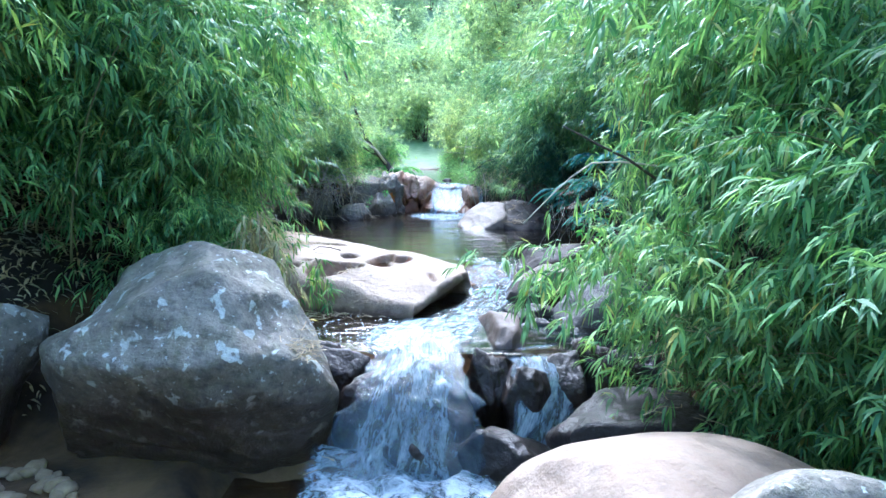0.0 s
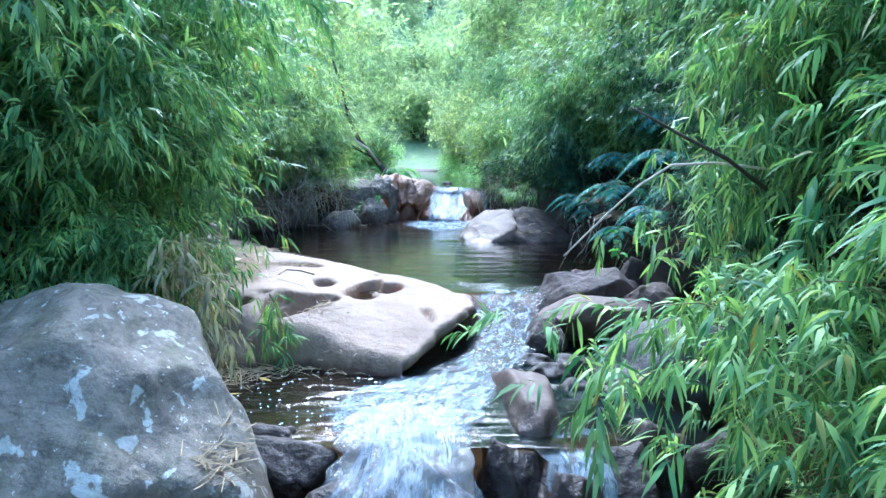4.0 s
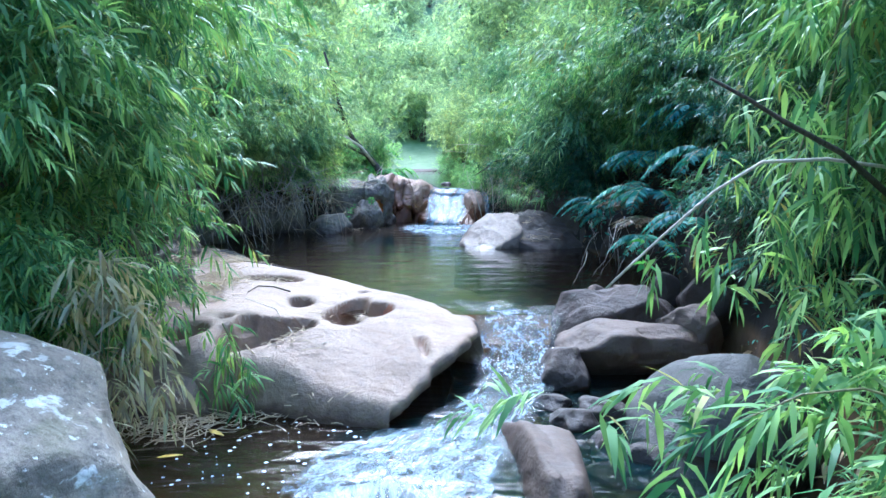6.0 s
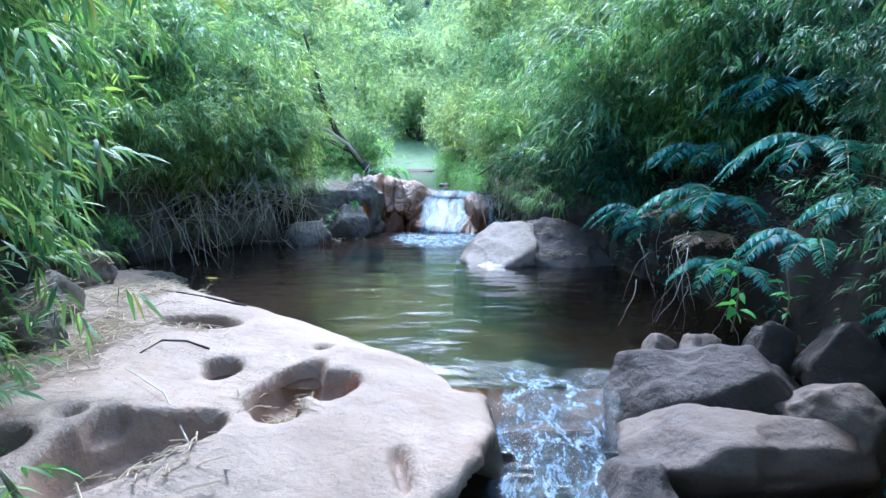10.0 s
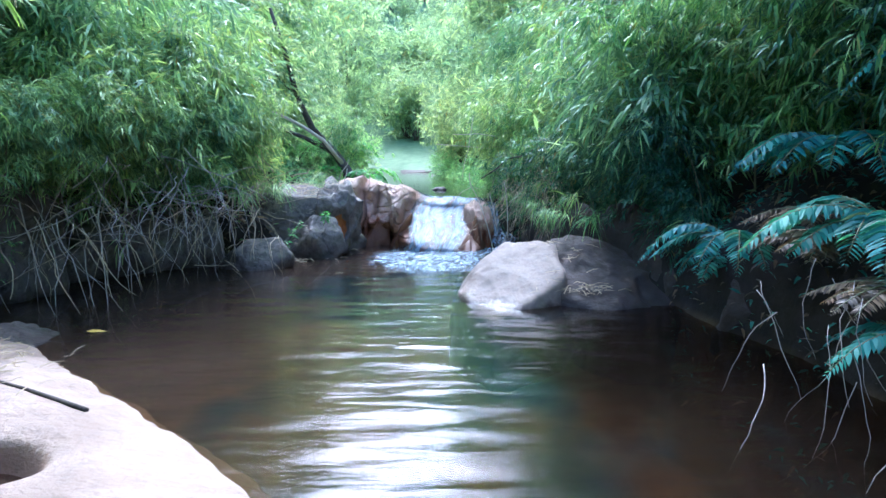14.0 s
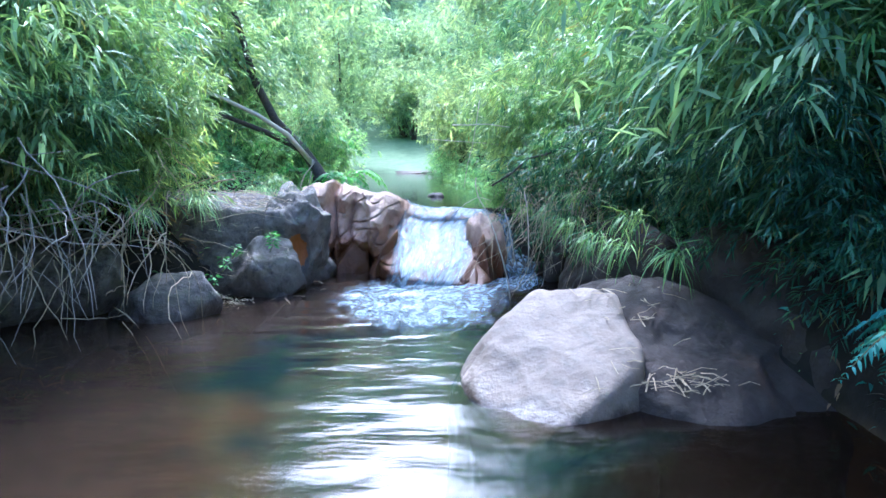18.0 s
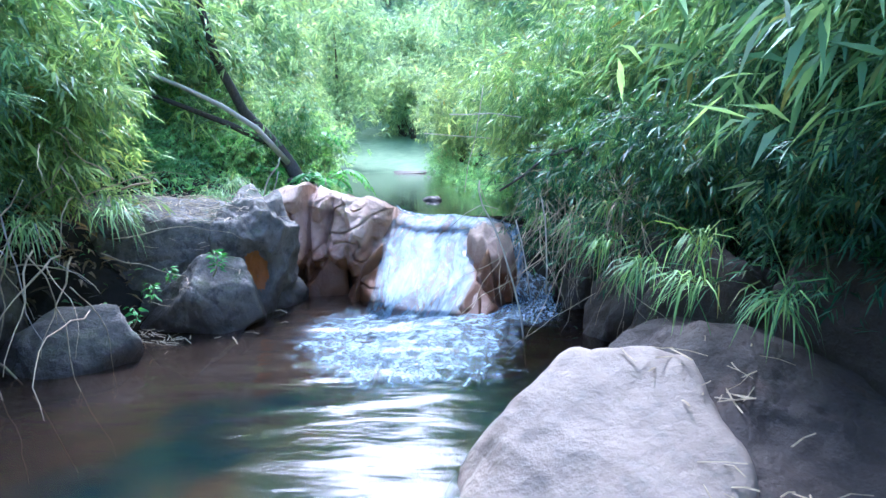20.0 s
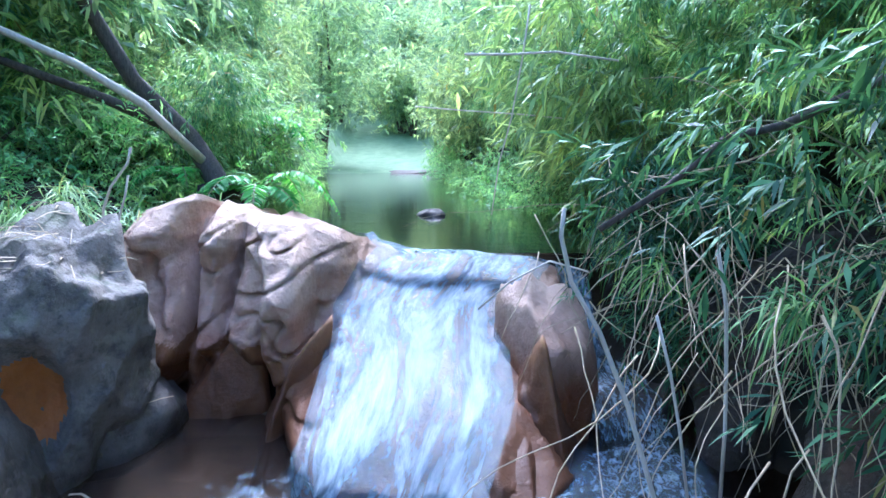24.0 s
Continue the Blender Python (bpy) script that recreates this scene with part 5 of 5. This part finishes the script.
for k, (x, y, z) in enumerate([(1.25, 12.4, 0.95), (1.2, 12.9, 1.0), (1.15, 13.5, 1.05), (1.3, 11.9, 0.95), (1.05, 14.3, 1.0), (1.45, 12.2, 1.1), (1.3, 13.2, 1.2), (1.1, 14.8, 1.05), (1.5, 11.6, 0.95), (1.2, 15.4, 1.05), (1.25, 16.2, 1.1)]):
    grass(540 + k, (x, y, z), 70, 0.28, BAMBOO, "green grass tuft hanging from the bank", (-0.7, -0.5, 0.25))
for k, (x, y, z) in enumerate([(-2.0, 12.6, 1.1), (-1.7, 12.9, 1.15), (-2.4, 12.2, 1.15), (-1.45, 15.2, 1.1), (-1.7, 15.0, 1.25), (-1.2, 15.6, 1.1), (-2.0, 12.0, 1.35), (-1.72, 14.75, 1.14), (-1.85, 14.85, 1.14), (-1.6, 14.95, 1.16)]):
    grass(560 + k, (x, y, z), 60, 0.32, BAMBOO_FAR, "pale green grass tuft on the bank", (0.5, -0.6, 0.5))


def hanging_spray(seed, at, height, count, leaf, material, stem, label, name, spread=0.14, category="bamboo"):
    """A hanging branch with many leaf sprays."""
    g = np.random.default_rng(seed)
    root = new(name)
    root.matrix_basis = pose(*at)
    tagged(root, label, category)
    for _ in range(3):
        end = np.array([g.normal(0, spread), g.normal(0, spread), -height * g.uniform(0.8, 1)])
        q = np.linspace(0, 1, 8)[:, None]
        part("stem", tube("stem", end * q + np.array([0.05, 0, 0]) * np.sin(q * 3), 0.006 * (1.1 - q[:, 0]), stem, 4), root)
    f = g.uniform(0, 1, count)
    p = np.stack([g.normal(0, spread, count) * (0.5 + f), g.normal(0, spread, count) * (0.5 + f), -height * f], 1)
    way = unit(g.normal(0, 0.6, (count, 3)) + np.array([0, 0, -1.0]))
    b, w, l, wd, d = sprays(g, p, way, 8, leaf, leaf)
    part("leaves", leaves_mesh("leaves", b, w, l, wd, d, material, True, g), root)
    return root


hanging_spray(600, (-1.62, 5.3, 1.1), 0.78, 90, 0.15, STRAW_LEAF, STRAW, "withered straw-coloured bamboo branch hanging over the basin", "dry_bamboo_branch")
hanging_spray(601, (-1.22, 5.75, 0.62), 0.42, 26, 0.12, BAMBOO, CULM, "small green bamboo sprig over the slab", "bamboo_sprig", 0.06)
hanging_spray(603, (1.62, 4.95, 2.3), 1.5, 130, 0.15, BAMBOO, CULM, "leafy green bamboo branch hanging over the boulders", "bamboo_branch", 0.22)
hanging_spray(604, (1.95, 5.3, 2.5), 1.6, 130, 0.15, BAMBOO, CULM, "leafy green bamboo branch hanging over the boulders", "bamboo_branch", 0.24)
hanging_spray(602, (-1.75, 5.85, 1.15), 0.6, 60, 0.12, BAMBOO, CULM, "green bamboo branch hanging over the slab", "bamboo_sprig", 0.14)


def bough(name, points, r0, r1, material, label, category="branch", sides=7):
    ob = new(name, tube(name, points, np.linspace(r0, r1, len(points)), material, sides))
    return tagged(ob, label, category)


PALE_TWIG = plain_material("pale_bare_branch", (0.45, 0.39, 0.3), (0.65, 0.58, 0.48), 16, 0.7, (4, 4, 1))
bough("bare_branch", [(0.61, 4.62, 1.06), (0.7, 4.6, 1.16), (0.82, 4.57, 1.29), (0.95, 4.54, 1.42), (1.09, 4.51, 1.52), (1.3, 4.5, 1.53), (1.6, 4.6, 1.5)], 0.004, 0.007, PALE_TWIG, "pale bare branch reaching over the stream")
bough("broken_branch", [(0.85, 4.4, 1.78), (0.98, 4.42, 1.72), (1.12, 4.45, 1.65), (1.35, 4.5, 1.55), (1.6, 4.6, 1.4)], 0.005, 0.012, BARK, "broken brown branch under the bamboo")
bough("leaning_stick", [(0.455, 13.2, 1.34), (0.45, 13.2, 1.28), (0.475, 13.2, 1.18), (0.54, 13.2, 1.07), (0.61, 13.2, 0.9), (0.68, 13.2, 0.68), (0.74, 13.22, 0.45), (0.78, 13.25, 0.1)], 0.005, 0.006, PALE_TWIG, "pale bent stick standing in the pool by the waterfall")
bough("dry_twig", [(0.28, 14.2, 1.82), (0.44, 14.2, 1.82), (0.61, 14.2, 1.83), (0.84, 14.2, 1.8)], 0.005, 0.004, PALE_TWIG, "thin pale twig reaching over the waterfall")
bough("dry_twig", [(0.06, 15.2, 1.72), (0.32, 15.2, 1.7), (0.64, 15.2, 1.68), (0.85, 15.2, 1.66)], 0.004, 0.004, PALE_TWIG, "thin pale twig reaching over the waterfall")
bough("hanging_stem", [(0.57, 14.6, 2.09), (0.54, 14.6, 1.86), (0.5, 14.6, 1.62), (0.45, 14.6, 1.43), (0.42, 14.6, 1.2)], 0.004, 0.003, PALE_TWIG, "thin pale stem hanging over the upper pool")
bough("dry_twig", [(0.3, 13.6, 1.02), (0.39, 13.6, 1.1), (0.5, 13.6, 1.16), (0.61, 13.6, 1.13)], 0.003, 0.003, PALE_TWIG, "thin dry twig lying across the waterfall")
bough("bent_twig", [(-1.15, 14.6, 1.49), (-1.17, 14.6, 1.42), (-1.25, 14.6, 1.32), (-1.29, 14.6, 1.22), (-1.3, 14.6, 1.12)], 0.006, 0.006, PALE_TWIG, "pale bent twig standing on the ledge")
bough("bent_twig", [(-1.17, 14.6, 1.37), (-1.19, 14.6, 1.28), (-1.22, 14.6, 1.19), (-1.24, 14.6, 1.1)], 0.005, 0.005, PALE_TWIG, "pale bent twig standing on the ledge")
bough("hanging_stem", [(0.88, 13.4, 1.22), (0.91, 13.4, 1.08), (0.92, 13.4, 0.94), (0.93, 13.4, 0.75), (0.93, 13.4, 0.56)], 0.005, 0.005, PALE_TWIG, "pale dry stem hanging from the bank")
bough("hanging_stem", [(0.7, 13.3, 1.08), (0.74, 13.3, 0.94), (0.77, 13.3, 0.8), (0.8, 13.3, 0.62)], 0.004, 0.004, PALE_TWIG, "pale dry stem hanging from the bank")
bough("bare_bough", [(1.32, 13.5, 1.65), (1.2, 13.5, 1.59), (1.07, 13.5, 1.53), (0.93, 13.5, 1.5), (0.78, 13.5, 1.37), (0.61, 13.5, 1.26)], 0.014, 0.008, BARK, "dark bare bough among the bamboo over the pool")
tree = new("leaning_tree")
tagged(tree, "dark leaning tree on the bank above the waterfall", "tree")
for pts, r0, r1 in (([(-1.25, 16.3, 1.0), (-1.45, 16.35, 1.35), (-1.65, 16.5, 1.6), (-2.0, 16.4, 2.0), (-2.2, 16.2, 2.5), (-2.3, 16.0, 3.1), (-2.5, 15.9, 3.8)], 0.09, 0.025),
                    ([(-1.65, 16.5, 1.6), (-2.1, 16.2, 1.85), (-2.7, 15.9, 2.1), (-3.3, 15.6, 2.25)], 0.045, 0.015), ([(-2.2, 16.2, 2.5), (-2.6, 16.3, 2.9), (-2.65, 16.3, 3.6)], 0.03, 0.01),
                    ([(-1.25, 16.3, 1.0), (-0.95, 16.2, 0.98), (-0.7, 16.0, 0.93)], 0.07, 0.02), ([(-1.3, 16.2, 1.15), (-1.1, 15.9, 1.1), (-1.0, 15.6, 1.0)], 0.06, 0.02)):
    part("limb", tube("limb", pts, np.linspace(r0, r1, len(pts)), BARK, 8), tree)
pale = [(-1.5, 16.35, 1.42), (-1.75, 16.0, 1.8), (-2.05, 15.8, 2.02), (-2.4, 15.6, 2.2), (-2.8, 15.4, 2.36)]
part("limb", tube("limb", pale, np.linspace(0.035, 0.018, 5), PALE_TWIG, 7), tree, "pale bare limb")
g = np.random.default_rng(77)
spots = np.array([(-2.4, 16.0, 3.3), (-2.9, 15.8, 2.5), (-2.6, 16.3, 3.4), (-3.2, 15.6, 2.4), (-2.1, 16.3, 2.6), (-2.0, 16.8, 3.0)])
at = spots[g.integers(0, 6, 260)] + g.normal(0, 0.32, (260, 3))
b, w, l, wd, d = sprays(g, at, unit(g.normal(size=(260, 3)) + np.array([0, 0, -0.2])), 6, 0.12, 0.12, 0.95)
part("foliage", leaves_mesh("foliage", b, w, l, wd * 2.0, d, HAZY_TREE, True, g), tree)
rock("stump", (-1.35, 16.2, 1.0), (0.25, 0.25, 0.28), SOIL, "dark rotten stump at the foot of a tree", 95, rough=0.2, level=4, category="stump")


def broad_plant(seed, at, leaves, height, leaf, label, name="sapling"):
    g = np.random.default_rng(seed)
    root = new(name)
    root.matrix_basis = pose(*at)
    tagged(root, label, "plant", "small plants")
    pts = [(0.03 * math.sin(3 * q), 0.02 * q, height * q) for q in np.linspace(0, 1, 7)]
    part("stem", tube("stem", pts, np.linspace(0.006, 0.002, 7), CULM, 5), root)
    q = g.uniform(0.25, 1, leaves)
    base = np.stack([0.03 * np.sin(3 * q), 0.02 * q, height * q], 1)
    a = g.uniform(0, 2 * math.pi, leaves)
    way = unit(np.stack([np.cos(a), np.sin(a), g.uniform(-0.1, 0.5, leaves)], 1))
    L = leaf * g.uniform(0.7, 1.15, leaves)
    part("leaves", leaves_mesh("leaves", base + way * 0.02, way, L, L * 0.36, g.uniform(0.2, 0.6, leaves), BROAD, True, g), root)
    return root


broad_plant(610, (1.72, 7.55, 0.5), 12, 0.45, 0.13, "bright green sapling among the boulders")
broad_plant(611, (1.9, 7.35, 0.55), 10, 0.35, 0.12, "bright green sapling among the boulders")
for k, (x, y, z, n, h) in enumerate([(-1.27, 13.26, 0.76, 60, 0.16), (-1.62, 13.1, 0.62, 30, 0.12), (-1.66, 12.95, 0.5, 20, 0.12), (-1.6, 13.3, 0.7, 24, 0.1)]):
    broad_plant(620 + k, (x, y, z - 0.05), n, h, 0.055, "small leafy herb growing on the wet rock", "herb")


def resting(x, y, top):
    """The height of what lies under a place."""
    hit, place, *_ = scene.ray_cast(GRAPH, Vector((x, y, top)), Vector((0, 0, -1)))
    return place.z if hit else None


def litter(name, seed, cx, cy, rx, ry, top, count, length, material, label, width=0.003):
    """Dry straws strewn on what lies below, as one heap."""
    g = np.random.default_rng(seed)
    verts, faces = [], []
    for _ in range(count):
        x, y = cx + g.normal(0, rx * 0.5), cy + g.normal(0, ry * 0.5)
        z = resting(x, y, top)
        if z is None or z < LOW + 0.15:
            continue
        a, L = g.uniform(0, math.pi), length * g.uniform(0.3, 1.1)
        wd = width * g.uniform(0.6, 1.6)
        e = np.array([math.cos(a), math.sin(a), g.uniform(-0.25, 0.3)]) * L / 2
        s = np.array([-math.sin(a), math.cos(a), 0]) * wd
        c = np.array([x, y, z + 0.006 + g.uniform(0, 0.02)])
        k = len(verts)
        bend = np.array([0, 0, g.uniform(-0.1, 0.15) * L])
        for q in (-1, 0, 1):
            m = c + e * q + bend * (1 - q * q) + s * 0.4 * q
            verts += [m - s, m + s, m + np.array([0, 0, wd * 0.9])]
        for j in (0, 3):
            faces += [(k + j, k + j + 1, k + j + 4, k + j + 3), (k + j + 1, k + j + 2, k + j + 5, k + j + 4), (k + j + 2, k + j, k + j + 3, k + j + 5)]
    ob = new(name, mesh_of(name, verts, faces, material, False))
    return tagged(ob, label, "litter", kind="stuff")


for k, (cx, cy, rx, ry, top, n, L) in enumerate([(-2.0, 7.5, 0.28, 0.8, 0.9, 620, 0.15), (-2.3, 8.6, 0.35, 0.6, 0.95, 300, 0.14), (-2.5, 9.3, 0.5, 0.4, 0.9, 120, 0.14), (-0.72, 6.85, 0.16, 0.2, 0.8, 130, 0.14), (-1.05, 6.28, 0.2, 0.2, 0.8, 130, 0.12),
                                                  (-1.5, 7.75, 0.25, 0.08, 0.8, 50, 0.1), (-1.55, 5.7, 0.5, 0.2, 0.5, 200, 0.2), (-1.05, 5.75, 0.5, 0.08, 0.4, 60, 0.1), (-0.95, 4.0, 0.12, 0.25, 0.6, 90, 0.16),
                                                  (-1.75, 14.0, 0.6, 0.5, 2.0, 300, 0.16), (-1.8, 13.2, 0.5, 0.25, 1.2, 100, 0.12), (1.25, 10.95, 0.3, 0.1, 1.0, 50, 0.16), (1.25, 11.5, 0.3, 0.2, 1.1, 26, 0.14), (-3.9, 5.7, 0.7, 0.6, 1.2, 600, 0.2), (1.6, 3.4, 0.5, 0.5, 0.6, 120, 0.2)]):
    litter("dry_straw", 700 + k, cx, cy, rx, ry, top, n, L, STRAW, "dry straw and leaf litter lying on the rock")
STICK1, STICK2, STICK3 = ([(x, y, (resting(x, y, 0.9) or 0.5) + up) for x, y in line] for line, up in (
    (((-2.17, 8.84), (-1.99, 8.81), (-1.77, 8.72), (-1.57, 8.64), (-1.41, 8.55)), 0.006), (((-1.56, 7.26), (-1.53, 7.45), (-1.41, 7.49), (-1.26, 7.43)), 0.006), (((-1.48, 6.96), (-1.18, 6.69), (-0.93, 6.43), (-0.73, 6.2)), 0.03)))
bough("fallen_stick", STICK1, 0.006, 0.012, BARK, "dark fallen stick lying on the slab", "stick")
bough("thin_stick", STICK3, 0.003, 0.005, PALE_TWIG, "thin pale stick lying across the potholes", "stick")
bough("thin_stick", STICK2, 0.004, 0.006, BARK, "thin curved stick lying on the slab", "stick")
YELLOW = plain_material("yellow_leaf", (0.5, 0.34, 0.03), (0.65, 0.48, 0.06), 10, 0.5)
for k, (x, y, z, a) in enumerate([(-1.42, 5.3, BASIN + 0.012, 20), (-1.28, 5.62, BASIN + 0.012, -30), (-2.3, 10.1, POOL + 0.012, 10)]):
    g = np.random.default_rng(800 + k)
    me = leaves_mesh("fallen_leaf", np.zeros((1, 3)), np.array([[1.0, 0, 0]]), np.array([0.13]), np.array([0.035]), np.array([0.05]), YELLOW, True, g)
    ob = new("fallen_leaf", me)
    ob.matrix_basis = pose(x, y, z, 0, 0, a)
    tagged(ob, "yellow fallen leaf floating on the water", "leaf", "floating leaves")
GRAVEL = plain_material("ochre_gravel", (0.2, 0.14, 0.08), (0.42, 0.32, 0.2), 6, 0.8)
g = np.random.default_rng(900)
for k in range(46):
    x, y = -2.75 + g.normal(0, 0.25), 3.75 + g.normal(0, 0.16)
    z = resting(x, y, 1.5)
    r = g.uniform(0.03, 0.075)
    if z is not None and z < -0.1:
        rock("pebble", (x, y, z + r * 0.3), (r * 1.2, r, r * 0.7), GRAVEL, "ochre pebble lying on the gravel beside the boulder", 1000 + k, level=2, group="pebbles on the gravel", category="pebble", turn=30 * k)
FLECK = plain_material("foam_fleck", (0.6, 0.66, 0.68), (0.8, 0.84, 0.85), 30, 0.5)
v, f = [], []
for _ in range(70):
    x, y = g.uniform(-1.35, -0.4), g.uniform(4.8, 5.75)
    r = g.uniform(0.003, 0.011)
    k = len(v)
    v += [(x + r * math.cos(q) * g.uniform(0.7, 1.5), y + r * math.sin(q), BASIN + 0.007) for q in np.linspace(0, 5.24, 6)] + [(x, y, BASIN + 0.012)]
    f += [(k + j, k + (j + 1) % 6, k + 6) for j in range(6)]
tagged(new("foam_flecks", mesh_of("foam_flecks", v, f, FLECK)), "small white foam flecks drifting on the basin", "foam", kind="stuff")
